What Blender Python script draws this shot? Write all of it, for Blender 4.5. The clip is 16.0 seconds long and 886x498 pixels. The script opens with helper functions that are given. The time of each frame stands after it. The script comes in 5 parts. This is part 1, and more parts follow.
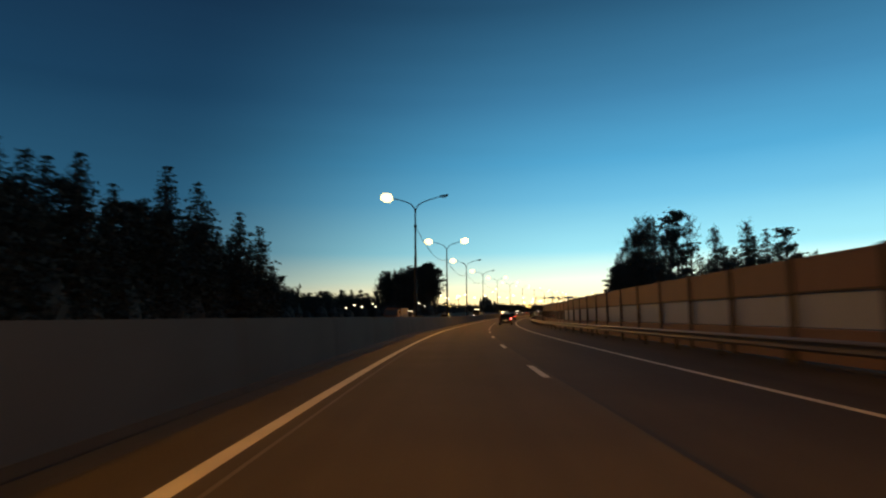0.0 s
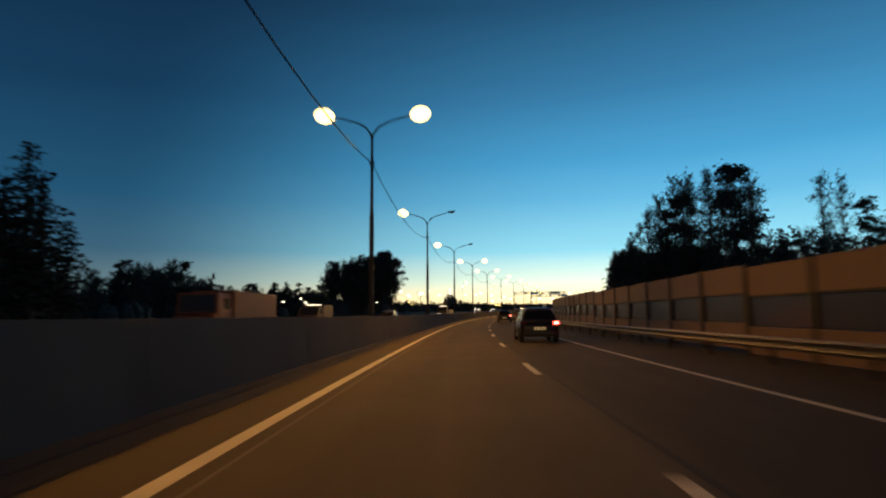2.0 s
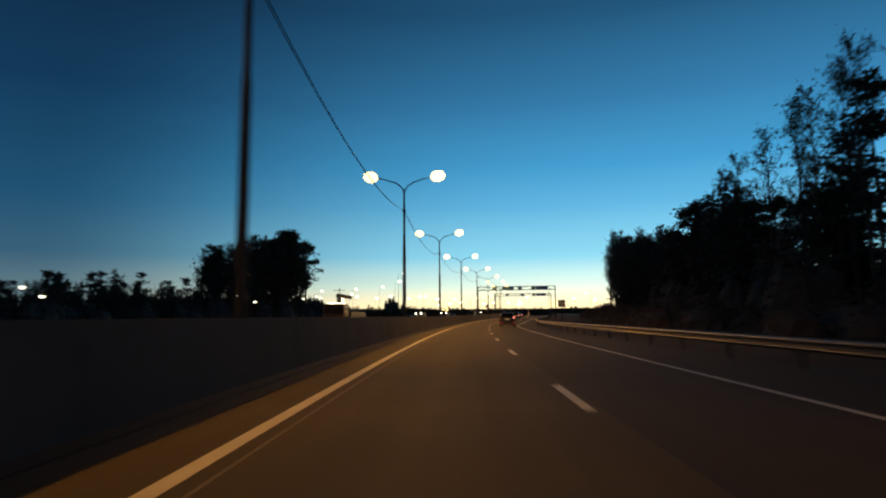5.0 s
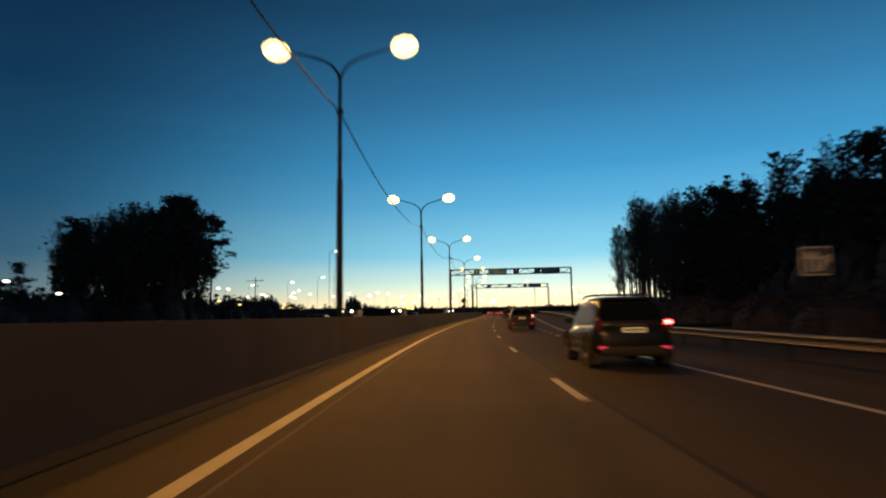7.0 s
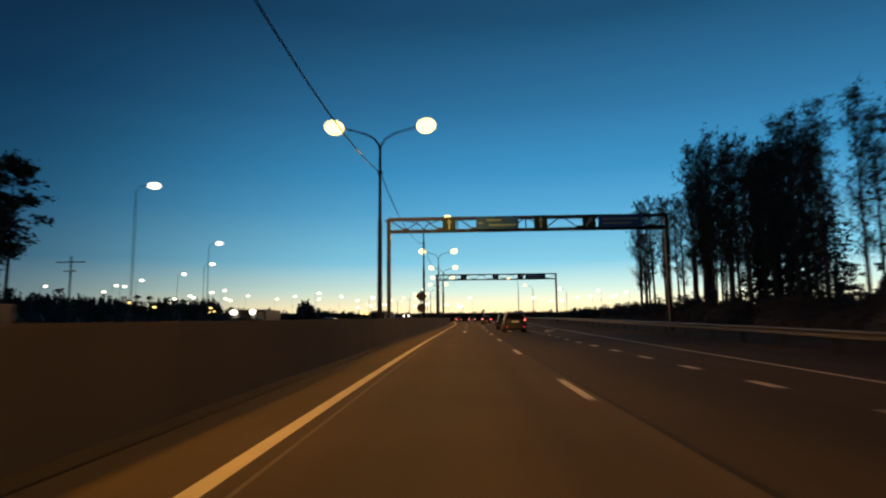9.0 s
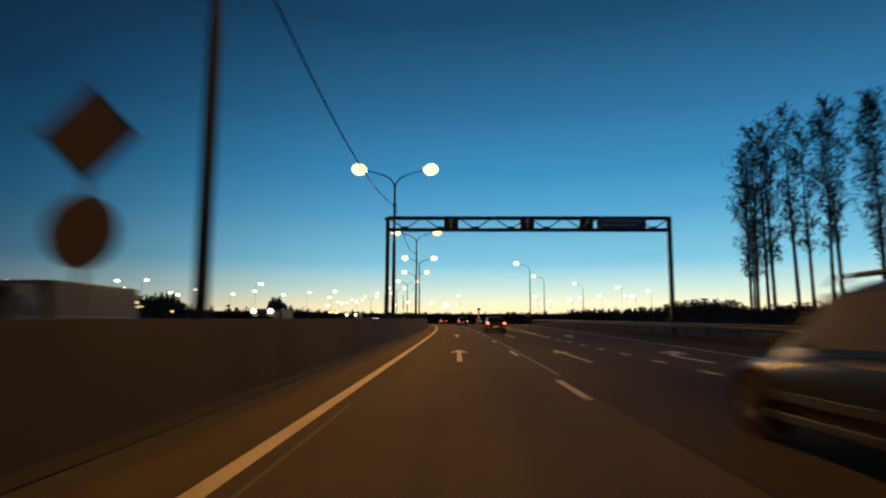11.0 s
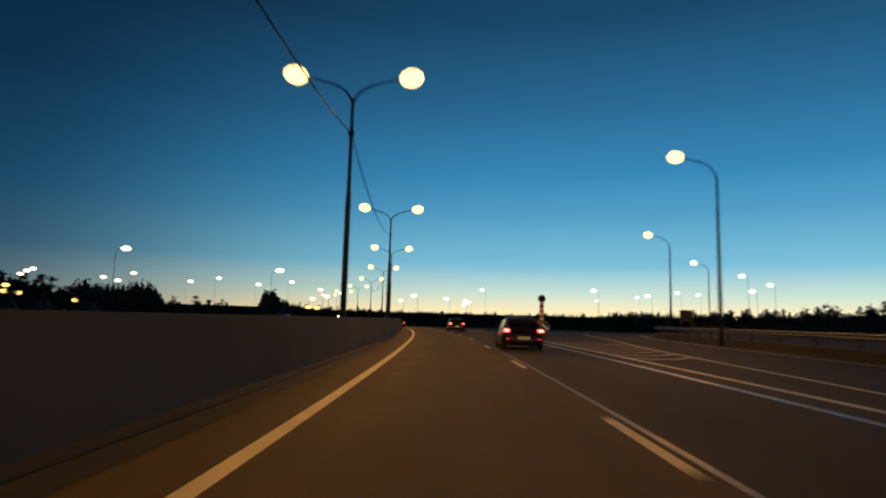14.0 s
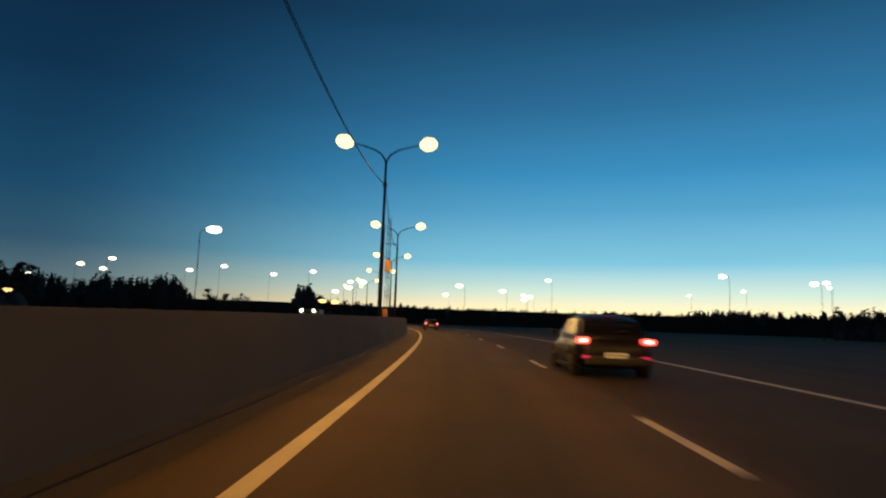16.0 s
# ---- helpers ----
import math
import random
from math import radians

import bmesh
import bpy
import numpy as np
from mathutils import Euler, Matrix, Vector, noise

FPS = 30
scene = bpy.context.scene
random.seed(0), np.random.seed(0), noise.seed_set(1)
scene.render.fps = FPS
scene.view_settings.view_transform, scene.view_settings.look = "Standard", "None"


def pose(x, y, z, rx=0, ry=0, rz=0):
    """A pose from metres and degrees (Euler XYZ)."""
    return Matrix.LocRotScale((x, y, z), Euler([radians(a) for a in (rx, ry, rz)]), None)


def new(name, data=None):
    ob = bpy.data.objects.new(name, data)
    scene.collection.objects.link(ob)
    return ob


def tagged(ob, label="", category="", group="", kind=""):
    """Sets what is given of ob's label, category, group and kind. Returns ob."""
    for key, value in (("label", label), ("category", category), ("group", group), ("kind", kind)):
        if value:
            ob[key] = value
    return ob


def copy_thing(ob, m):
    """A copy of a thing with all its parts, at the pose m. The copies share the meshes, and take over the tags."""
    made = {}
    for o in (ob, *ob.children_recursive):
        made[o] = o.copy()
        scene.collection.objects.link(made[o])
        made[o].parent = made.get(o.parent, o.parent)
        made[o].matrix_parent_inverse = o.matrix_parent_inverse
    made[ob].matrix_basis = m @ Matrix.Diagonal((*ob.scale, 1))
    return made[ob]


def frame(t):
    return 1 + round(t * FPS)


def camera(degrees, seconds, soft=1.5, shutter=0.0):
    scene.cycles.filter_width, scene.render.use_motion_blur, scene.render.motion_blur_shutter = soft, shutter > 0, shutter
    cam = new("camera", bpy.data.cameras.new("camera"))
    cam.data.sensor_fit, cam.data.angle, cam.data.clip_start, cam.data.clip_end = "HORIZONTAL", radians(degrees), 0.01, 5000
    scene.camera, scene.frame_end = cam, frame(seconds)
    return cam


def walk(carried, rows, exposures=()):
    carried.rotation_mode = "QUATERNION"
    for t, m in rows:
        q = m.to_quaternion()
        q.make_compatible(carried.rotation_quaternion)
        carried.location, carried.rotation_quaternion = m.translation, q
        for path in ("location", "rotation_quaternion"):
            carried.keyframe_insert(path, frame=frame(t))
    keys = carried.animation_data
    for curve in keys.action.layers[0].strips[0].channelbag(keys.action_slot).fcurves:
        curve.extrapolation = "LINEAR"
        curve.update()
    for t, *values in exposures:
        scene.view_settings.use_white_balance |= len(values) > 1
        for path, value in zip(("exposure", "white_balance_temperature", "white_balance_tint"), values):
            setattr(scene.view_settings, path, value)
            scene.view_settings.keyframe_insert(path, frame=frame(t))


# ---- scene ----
cam = camera(71.4, 16.0, soft=2.1, shutter=0.55)

# seconds, x, y, z, yaw, pitch, roll
PATH = [
    (0, 0.090, -6.413, 1.303, 0.84, 6.19, 0.56), (0.5, 0.228, 8.434, 1.301, -0.08, 6.14, 0.65), (1, 0.574, 23.474, 1.283, -0.85, 6.22, 0.70),
    (1.5, 1.123, 37.686, 1.257, -1.69, 6.09, 0.42), (2, 1.854, 52.730, 1.227, -2.49, 6.10, 0.43), (2.5, 2.864, 67.478, 1.206, -3.32, 6.13, 0.41),
    (3, 4.080, 82.458, 1.204, -4.16, 6.27, 0.52), (3.5, 5.514, 97.280, 1.233, -5.05, 6.32, 0.29), (4, 7.101, 112.052, 1.292, -5.86, 6.45, 0.35),
    (4.5, 8.953, 126.793, 1.384, -6.81, 6.56, 0.42), (5, 11.067, 141.499, 1.498, -7.62, 6.61, 0.49), (5.5, 13.399, 156.174, 1.613, -8.26, 6.58, 0.56),
    (6, 15.908, 170.820, 1.711, -8.78, 6.50, 0.63), (6.5, 18.499, 185.365, 1.797, -9.71, 6.64, 0.59), (7, 21.375, 199.707, 1.886, -10.57, 6.52, 0.95),
    (7.5, 24.419, 214.203, 1.991, -11.14, 6.73, 1.05), (8, 27.560, 228.675, 2.116, -12.14, 6.85, 0.86), (8.5, 31.139, 243.191, 2.266, -13.12, 6.96, 0.73),
    (9, 34.955, 257.646, 2.437, -13.90, 7.05, 0.60), (9.5, 38.942, 272.055, 2.621, -14.40, 7.09, 0.48), (10, 43.035, 286.434, 2.807, -14.67, 7.11, 0.35),
    (10.5, 47.197, 300.793, 2.993, -14.85, 7.13, 0.22), (11, 51.258, 314.983, 3.176, -15.11, 7.13, -0.19), (11.5, 55.446, 329.178, 3.358, -15.18, 7.12, -0.62),
    (12, 59.542, 342.972, 3.535, -14.95, 7.13, -0.32), (12.5, 63.658, 357.166, 3.718, -14.82, 7.03, -0.76), (13, 67.626, 371.365, 3.899, -14.47, 7.05, -1.14),
    (13.5, 71.528, 385.731, 4.081, -13.92, 7.04, -1.75), (14, 75.334, 400.314, 4.260, -13.22, 7.16, -1.57), (14.5, 78.819, 414.665, 4.431, -12.15, 6.95, -1.17),
    (15, 82.108, 429.204, 4.602, -10.94, 7.03, -1.71), (15.5, 85.097, 443.855, 4.772, -9.40, 6.92, -1.91), (16, 87.788, 458.842, 4.932, -8.47, 6.85, -1.92),
]
walk(cam, [(t, pose(x, y, z, 90 + p, r, w)) for t, x, y, z, w, p, r in PATH],
     exposures=[(0, 0.66, 7650, 10), (1, 0.62, 7750, 10), (1.5, 0.57, 7400, 10), (2.5, 0.48, 6800, 10), (3, 0.5, 6600, 2), (3.5, 0.47, 6500, 8), (6.0, 0.38, 6850, 10), (8, 0.25, 6500, 10), (10.5, 0.1, 6600, 11), (12, 0.04, 6600, 11), (12.5, -0.1, 6550, 11), (15, -0.1, 6500, 10), (16, 0.05, 6600, 10)])

# ---------------------------------------------------------------- sky and light
SUN_AZ = radians(-38)          # where the sun went down: just right of the road's run


def build_sky():
    world = bpy.data.worlds.new("dusk_sky")
    scene.world = world
    world.use_nodes = True
    nt = world.node_tree
    nt.nodes.clear()
    L = nt.links.new
    out = nt.nodes.new("ShaderNodeOutputWorld")
    bg = nt.nodes.new("ShaderNodeBackground")
    tc = nt.nodes.new("ShaderNodeTexCoord")
    sep = nt.nodes.new("ShaderNodeSeparateXYZ")
    L(tc.outputs["Generated"], sep.inputs[0])

    def ramp(stops, source):
        r = nt.nodes.new("ShaderNodeValToRGB")
        r.color_ramp.interpolation = "LINEAR"
        els = r.color_ramp.elements
        while len(els) < len(stops):
            els.new(0.5)
        for e, (pos, col) in zip(els, stops):
            e.position, e.color = pos, (*col, 1)
        L(source, r.inputs[0])
        return r.outputs[0]
    z = sep.outputs["Z"]
    away = ramp(((0.0, (0.23, 0.215, 0.18)), (0.04, (0.088, 0.16, 0.19)), (0.10, (0.027, 0.09, 0.157)), (0.18, (0.0092, 0.063, 0.137)), (0.33, (0.0042, 0.032, 0.082)), (0.46, (0.0034, 0.0205, 0.056)), (1.0, (0.003, 0.01, 0.026))), z)
    near = ramp(((0.0, (1.05, 0.78, 0.33)), (0.02, (1.12, 0.97, 0.53)), (0.055, (0.60, 0.84, 0.75)), (0.10, (0.205, 0.58, 0.78)), (0.18, (0.083, 0.37, 0.64)), (0.24, (0.040, 0.275, 0.545)), (0.33, (0.025, 0.168, 0.36)), (0.46, (0.011, 0.075, 0.17)), (1.0, (0.006, 0.024, 0.06))), z)
    # nearness in azimuth to the afterglow
    dot = nt.nodes.new("ShaderNodeVectorMath")
    dot.operation = "DOT_PRODUCT"
    L(tc.outputs["Generated"], dot.inputs[0])
    dot.inputs[1].default_value = (-math.sin(SUN_AZ), math.cos(SUN_AZ), 0)
    mr = nt.nodes.new("ShaderNodeMapRange")
    mr.interpolation_type = "SMOOTHSTEP"
    mr.inputs["From Min"].default_value, mr.inputs["From Max"].default_value = 0.42, 1.0
    L(dot.outputs["Value"], mr.inputs["Value"])
    mix = nt.nodes.new("ShaderNodeMix")
    mix.data_type = "RGBA"
    L(mr.outputs[0], mix.inputs[0])
    L(away, mix.inputs[6])
    L(near, mix.inputs[7])
    # a faint bank of thin cloud
    mp = nt.nodes.new("ShaderNodeMapping")
    mp.inputs["Scale"].default_value = (1.6, 1.6, 16)
    L(tc.outputs["Generated"], mp.inputs[0])
    nz = nt.nodes.new("ShaderNodeTexNoise")
    nz.inputs["Scale"].default_value, nz.inputs["Detail"].default_value = 1.6, 3
    L(mp.outputs[0], nz.inputs["Vector"])
    cr = ramp(((0.45, (1.1, 1.0, 0.965)), (0.75, (1.05, 0.955, 0.92))), nz.outputs["Fac"])
    mul = nt.nodes.new("ShaderNodeMix")
    mul.data_type, mul.blend_type = "RGBA", "MULTIPLY"
    mul.inputs[0].default_value = 1
    L(mix.outputs[2], mul.inputs[6])
    L(cr, mul.inputs[7])
    L(mul.outputs[2], bg.inputs["Color"])
    bg.inputs["Strength"].default_value = 1.0
    L(bg.outputs[0], out.inputs[0])


build_sky()
LAMP_WATTS = 3650
LAMP_COLOUR = (1.0, 0.435, 0.055)

# ---------------------------------------------------------------- the road's run: s metres along, d metres to the right
KAPPA = (1.011, 1.014, 1.256, 0.728, 1.32, 0.757, 0.876, 1.256, 0.403, 0.117, -0.317, -0.912, -1.11, -1.415, -1.497, -1.494, -1.475, -1.46, -1.449, -1.442, -1.438)
RISE = (-0.082, -0.091, -0.013, 0.133, 0.153, -0.106, 0.07, 0.119, -0.001, -0.005, 0.004, -0.025, 0.001, -0.151, -0.184, 0, 0, 0, 0, 0, 0)
RS = np.arange(-40, 761, 1.0)
RH = np.cumsum(np.interp(RS, np.arange(-40, 761, 40.0), KAPPA) * 1e-3)
RH -= RH[40]
RX, RY = np.cumsum(np.sin(RH)), np.cumsum(np.cos(RH))
RX, RY = RX - RX[40], RY - RY[40]
RG = np.cumsum(np.interp(RS, np.arange(-40, 761, 40.0), RISE) * 1e-3)
RG = np.where(RS > 528, 0, RG - RG[40])
RZ = np.cumsum(RG)
RZ -= RZ[40]


def heading(s):
    return float(np.interp(s, RS, RH))


def spot(s, d=0.0, z=0.0):
    h = heading(s)
    x, y = np.interp(s, RS, RX), np.interp(s, RS, RY)
    if s < RS[0]:
        x, y = x + (s - RS[0]) * math.sin(h), y + (s - RS[0]) * math.cos(h)
    if s > RS[-1]:
        x, y = x + (s - RS[-1]) * math.sin(h), y + (s - RS[-1]) * math.cos(h)
    return Vector((x + d * math.cos(h), y - d * math.sin(h), z + float(np.interp(s, RS, RZ))))


def place(s, d=0.0, z=0.0, turn=0.0):
    """Pose at (s, d): local y runs along the road, local x to the right."""
    x, y, z = spot(s, d, z)
    return pose(x, y, z, 0, 0, turn - math.degrees(heading(s)))


def level(s):
    return float(np.interp(s, RS, RZ))


def along(rows, s):
    """A distance d that changes along the road, from rows of (s, d)."""
    return float(np.interp(s, [r[0] for r in rows], [r[1] for r in rows]))


# ---------------------------------------------------------------- materials
MATS = {}


def mat(name, base, rough=0.7, metal=0.0, vary=0.25, scale=3.0, fine=60.0, bump=0.15, spec=0.5, tint=None, emit=None, strength=0.0):
    """Procedural surface: broad stains and fine grain in the base colour and a little relief."""
    if name in MATS:
        return MATS[name]
    m = bpy.data.materials.new(name)
    m.use_nodes = True
    nt = m.node_tree
    b = nt.nodes["Principled BSDF"]
    L = nt.links.new
    b.inputs["Roughness"].default_value, b.inputs["Metallic"].default_value = rough, metal
    b.inputs["Specular IOR Level"].default_value = spec
    tc = nt.nodes.new("ShaderNodeTexCoord")
    n1, n2 = nt.nodes.new("ShaderNodeTexNoise"), nt.nodes.new("ShaderNodeTexNoise")
    for n, sc, de in ((n1, scale, 4), (n2, fine, 6)):
        n.inputs["Scale"].default_value, n.inputs["Detail"].default_value = sc, de
        L(tc.outputs["Object"], n.inputs["Vector"])
    dark = tuple(c * (1 - vary) for c in base)
    light = tuple(min(1, c * (1 + vary)) for c in (tint or base))
    mx = nt.nodes.new("ShaderNodeMix")
    mx.data_type = "RGBA"
    mx.inputs[6].default_value, mx.inputs[7].default_value = (*dark, 1), (*light, 1)
    add = nt.nodes.new("ShaderNodeMath")
    add.operation = "MULTIPLY_ADD"
    add.inputs[1].default_value = 0.55
    L(n2.outputs["Fac"], add.inputs[0])
    half = nt.nodes.new("ShaderNodeMath")
    half.operation = "MULTIPLY_ADD"
    half.inputs[1].default_value, half.inputs[2].default_value = 1.3, -0.42
    L(n1.outputs["Fac"], half.inputs[0])
    L(half.outputs[0], add.inputs[2])
    L(add.outputs[0], mx.inputs[0])
    L(mx.outputs[2], b.inputs["Base Color"])
    if bump:
        bp = nt.nodes.new("ShaderNodeBump")
        bp.inputs["Strength"].default_value, bp.inputs["Distance"].default_value = bump, 0.02
        L(n2.outputs["Fac"], bp.inputs["Height"])
        L(bp.outputs[0], b.inputs["Normal"])
    if emit:
        b.inputs["Emission Color"].default_value, b.inputs["Emission Strength"].default_value = (*emit, 1), strength
    MATS[name] = m
    return m


def streaks(m, coord, scale, low, high, strength=0.6):
    """Long stains laid over a surface's colour: wheel tracks along a road, runs of dirt down a wall."""
    nt = m.node_tree
    L = nt.links.new
    b = nt.nodes["Principled BSDF"]
    old = b.inputs["Base Color"].links[0].from_socket
    tc = nt.nodes.new("ShaderNodeTexCoord")
    mp = nt.nodes.new("ShaderNodeMapping")
    mp.inputs["Scale"].default_value = scale
    L(tc.outputs[coord], mp.inputs[0])
    nz = nt.nodes.new("ShaderNodeTexNoise")
    nz.inputs["Scale"].default_value, nz.inputs["Detail"].default_value = 1.0, 5
    L(mp.outputs[0], nz.inputs["Vector"])
    mr = nt.nodes.new("ShaderNodeMapRange")
    mr.inputs["From Min"].default_value, mr.inputs["From Max"].default_value = 0.32, 0.68
    mr.inputs["To Min"].default_value, mr.inputs["To Max"].default_value = low, high
    L(nz.outputs["Fac"], mr.inputs["Value"])
    mx = nt.nodes.new("ShaderNodeMix")
    mx.data_type, mx.blend_type = "RGBA", "MULTIPLY"
    mx.inputs[0].default_value = strength
    L(old, mx.inputs[6])
    L(mr.outputs[0], mx.inputs[7])
    L(mx.outputs[2], b.inputs["Base Color"])
    return m


ASPHALT = streaks(mat("asphalt", (0.047, 0.0375, 0.027), 0.88, vary=0.3, scale=0.35, fine=45, bump=0.35, spec=0.16), "UV", (0.6, 0.012, 1), 0.6, 1.4, 0.8)
ASPHALT_RIGHT = streaks(mat("darker_asphalt", (0.0295, 0.0238, 0.018), 0.88, vary=0.3, scale=0.3, fine=45, bump=0.35, spec=0.16), "UV", (0.5, 0.012, 1), 0.6, 1.4, 0.8)
SEAL = mat("crack_seal", (0.013, 0.013, 0.013), 0.78, vary=0.35, scale=1.2, fine=30, bump=0.2, spec=0.12)
PAINT = mat("road_paint", (0.41, 0.385, 0.30), 0.7, vary=0.28, scale=1.3, fine=35, bump=0.2)
OLD_PAINT = mat("worn_road_paint", (0.062, 0.054, 0.042), 0.85, vary=0.45, scale=2.5, fine=30, bump=0.2)
WORN = mat("faded_road_paint", (0.20, 0.175, 0.13), 0.75, vary=0.4, scale=1.5, fine=30, bump=0.2)
GRASS = mat("verge_grass", (0.045, 0.034, 0.022), 0.95, vary=0.45, scale=0.25, fine=8, bump=0.6, spec=0.1)
GRAVEL = mat("median_gravel", (0.10, 0.085, 0.07), 0.95, vary=0.4, scale=0.8, fine=25, bump=0.7, spec=0.2)
CONCRETE = streaks(mat("concrete", (0.112, 0.1, 0.085), 0.92, vary=0.22, scale=0.35, fine=22, bump=0.2, spec=0.2), "Object", (0.5, 0.2, 0.8), 0.75, 1.2, 0.35)
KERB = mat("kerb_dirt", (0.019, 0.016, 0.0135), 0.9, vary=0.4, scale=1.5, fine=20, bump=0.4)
GALV = mat("galvanised_steel", (0.12, 0.118, 0.115), 0.6, 0.6, vary=0.18, scale=1.5, fine=25, bump=0.05)
STEEL = mat("painted_pole_steel", (0.016, 0.02, 0.026), 0.6, 0.15, vary=0.2, scale=1.2, fine=20, bump=0.05, spec=0.3)
GANTRY = mat("gantry_steel", (0.012, 0.017, 0.022), 0.55, 0.2, vary=0.2, scale=1.2, fine=20, bump=0.05, spec=0.3)
PANEL = mat("tan_panel", (0.138, 0.082, 0.064), 0.65, vary=0.16, scale=0.9, fine=12, bump=0.08)
WALLPOST = mat("wall_post_brown", (0.026, 0.019, 0.015), 0.7, 0.1, vary=0.25, scale=2, fine=20, bump=0.1)
CLEAR = mat("blue_acrylic_panel", (0.042, 0.046, 0.07), 0.25, vary=0.12, scale=0.6, fine=6, bump=0.01, spec=0.6)
PALE = mat("pale_blue_panel", (0.25, 0.29, 0.35), 0.35, vary=0.12, scale=0.6, fine=6, bump=0.02)
DARKPOST = mat("dark_rail_post", (0.018, 0.016, 0.014), 0.85, 0.1, vary=0.3, scale=3, fine=20, bump=0.1)
BOOM = mat("dark_crane_paint", (0.008, 0.008, 0.009), 0.8, vary=0.3, scale=3, fine=30, bump=0.1, spec=0.1)
RUBBER = mat("rubber", (0.02, 0.02, 0.02), 0.8, vary=0.3, scale=8, fine=60, bump=0.2)
CABLE = mat("cable_sheath", (0.006, 0.006, 0.007), 0.8, vary=0.2, scale=2, fine=20, bump=0, spec=0.1)
BARK = mat("pine_bark", (0.11, 0.082, 0.068), 0.95, vary=0.4, scale=3, fine=25, bump=0.6, spec=0.1)
NEEDLE = mat("spruce_needles", (0.075, 0.07, 0.06), 0.9, vary=0.4, scale=0.6, fine=8, bump=0, spec=0.1)
LEAF = mat("spring_leaves", (0.10, 0.085, 0.072), 0.9, vary=0.4, scale=0.6, fine=8, bump=0, spec=0.1)
GLASS = mat("dark_car_glass", (0.016, 0.017, 0.018), 0.16, vary=0.1, scale=2, fine=5, bump=0, spec=0.4)
# bluish-grey base holds the dust and a painted reflection of the sky
DUSTY_SKY_GLASS = mat("dusty_car_glass", (0.055, 0.058, 0.062), 0.3, vary=0.2, scale=3, fine=30, bump=0.02, spec=0.5)
MUD = mat("dried_mud_on_rubber", (0.06, 0.046, 0.032), 0.9, vary=0.35, scale=4, fine=30, bump=0.25, spec=0.1)
CHROME = mat("wheel_alloy", (0.12, 0.115, 0.11), 0.5, 0.7, vary=0.15, scale=6, fine=40, bump=0.02)
BLACKPLASTIC = mat("black_plastic", (0.025, 0.025, 0.026), 0.55, vary=0.2, scale=4, fine=50, bump=0.1)
LENS = mat("lit_lamp_lens", (0.9, 0.8, 0.6), 0.3, vary=0.02, bump=0, emit=(1.0, 0.74, 0.27), strength=2.8)
LENS_FAR = mat("lit_lamp_lens_white", (0.9, 0.85, 0.75), 0.3, vary=0.02, bump=0, emit=(1.0, 0.9, 0.66), strength=3.0)
LENS_YELLOW = mat("lit_lamp_lens_yellow", (0.9, 0.75, 0.4), 0.3, vary=0.02, bump=0, emit=(1.0, 0.66, 0.2), strength=2.2)
LENS_OFF = mat("unlit_lamp_lens", (0.08, 0.085, 0.09), 0.3, vary=0.1, bump=0)
TAIL = mat("lit_tail_lamp", (0.5, 0.02, 0.02), 0.25, vary=0.05, bump=0, emit=(1.0, 0.06, 0.04), strength=5)
TAIL_OFF = mat("unlit_tail_lamp", (0.11, 0.012, 0.01), 0.2, vary=0.1, bump=0)
BULB = mat("lit_tail_bulb", (0.9, 0.6, 0.55), 0.3, vary=0.02, bump=0, emit=(1.0, 0.5, 0.42), strength=4.5)
# the plate lamp's light is put in as emission of the plate
PLATE = mat("lit_number_plate", (0.7, 0.68, 0.6), 0.5, vary=0.06, bump=0, emit=(1.0, 0.72, 0.3), strength=0.22)
# light thrown back by the bumper reflectors, put in as dim emission
REFLECT = mat("dim_red_fog_lamp", (0.4, 0.02, 0.04), 0.3, vary=0.05, bump=0, emit=(1.0, 0.05, 0.10), strength=0.5)
HEAD = mat("lit_headlamp", (0.9, 0.9, 0.85), 0.2, vary=0.05, bump=0, emit=(1.0, 0.9, 0.7), strength=6)
SIGN_BLUE = mat("sign_blue", (0.008, 0.085, 0.34), 0.5, vary=0.1, scale=2, fine=20, bump=0.02, spec=0.25)
SIGN_GREY = mat("sign_faded_blue", (0.05, 0.1, 0.15), 0.5, vary=0.15, scale=2, fine=20, bump=0.02)
SIGN_DARK = mat("sign_dark_green", (0.005, 0.028, 0.034), 0.6, vary=0.15, scale=2, fine=20, bump=0.02, spec=0.2)
SIGN_WHITE = mat("sign_white", (0.72, 0.72, 0.70), 0.5, vary=0.08, scale=2, fine=20, bump=0.02)
SIGN_PALE = mat("sign_pale_blue", (0.17, 0.29, 0.42), 0.5, vary=0.1, scale=2, fine=20, bump=0.02, spec=0.2)
SIGN_BROWN = mat("sign_back_brown", (0.055, 0.036, 0.03), 0.6, vary=0.12, scale=2, fine=20, bump=0.02)
SIGN_AMBER = mat("amber_box_paint", (0.62, 0.30, 0.03), 0.45, vary=0.12, scale=2, fine=20, bump=0.02)
SIGN_RED = mat("sign_red", (0.55, 0.03, 0.02), 0.45, vary=0.1, scale=2, fine=20, bump=0.02)


def finish(m, smooth=0):
    if smooth:
        for f in m.polygons:
            f.use_smooth = True
    return m


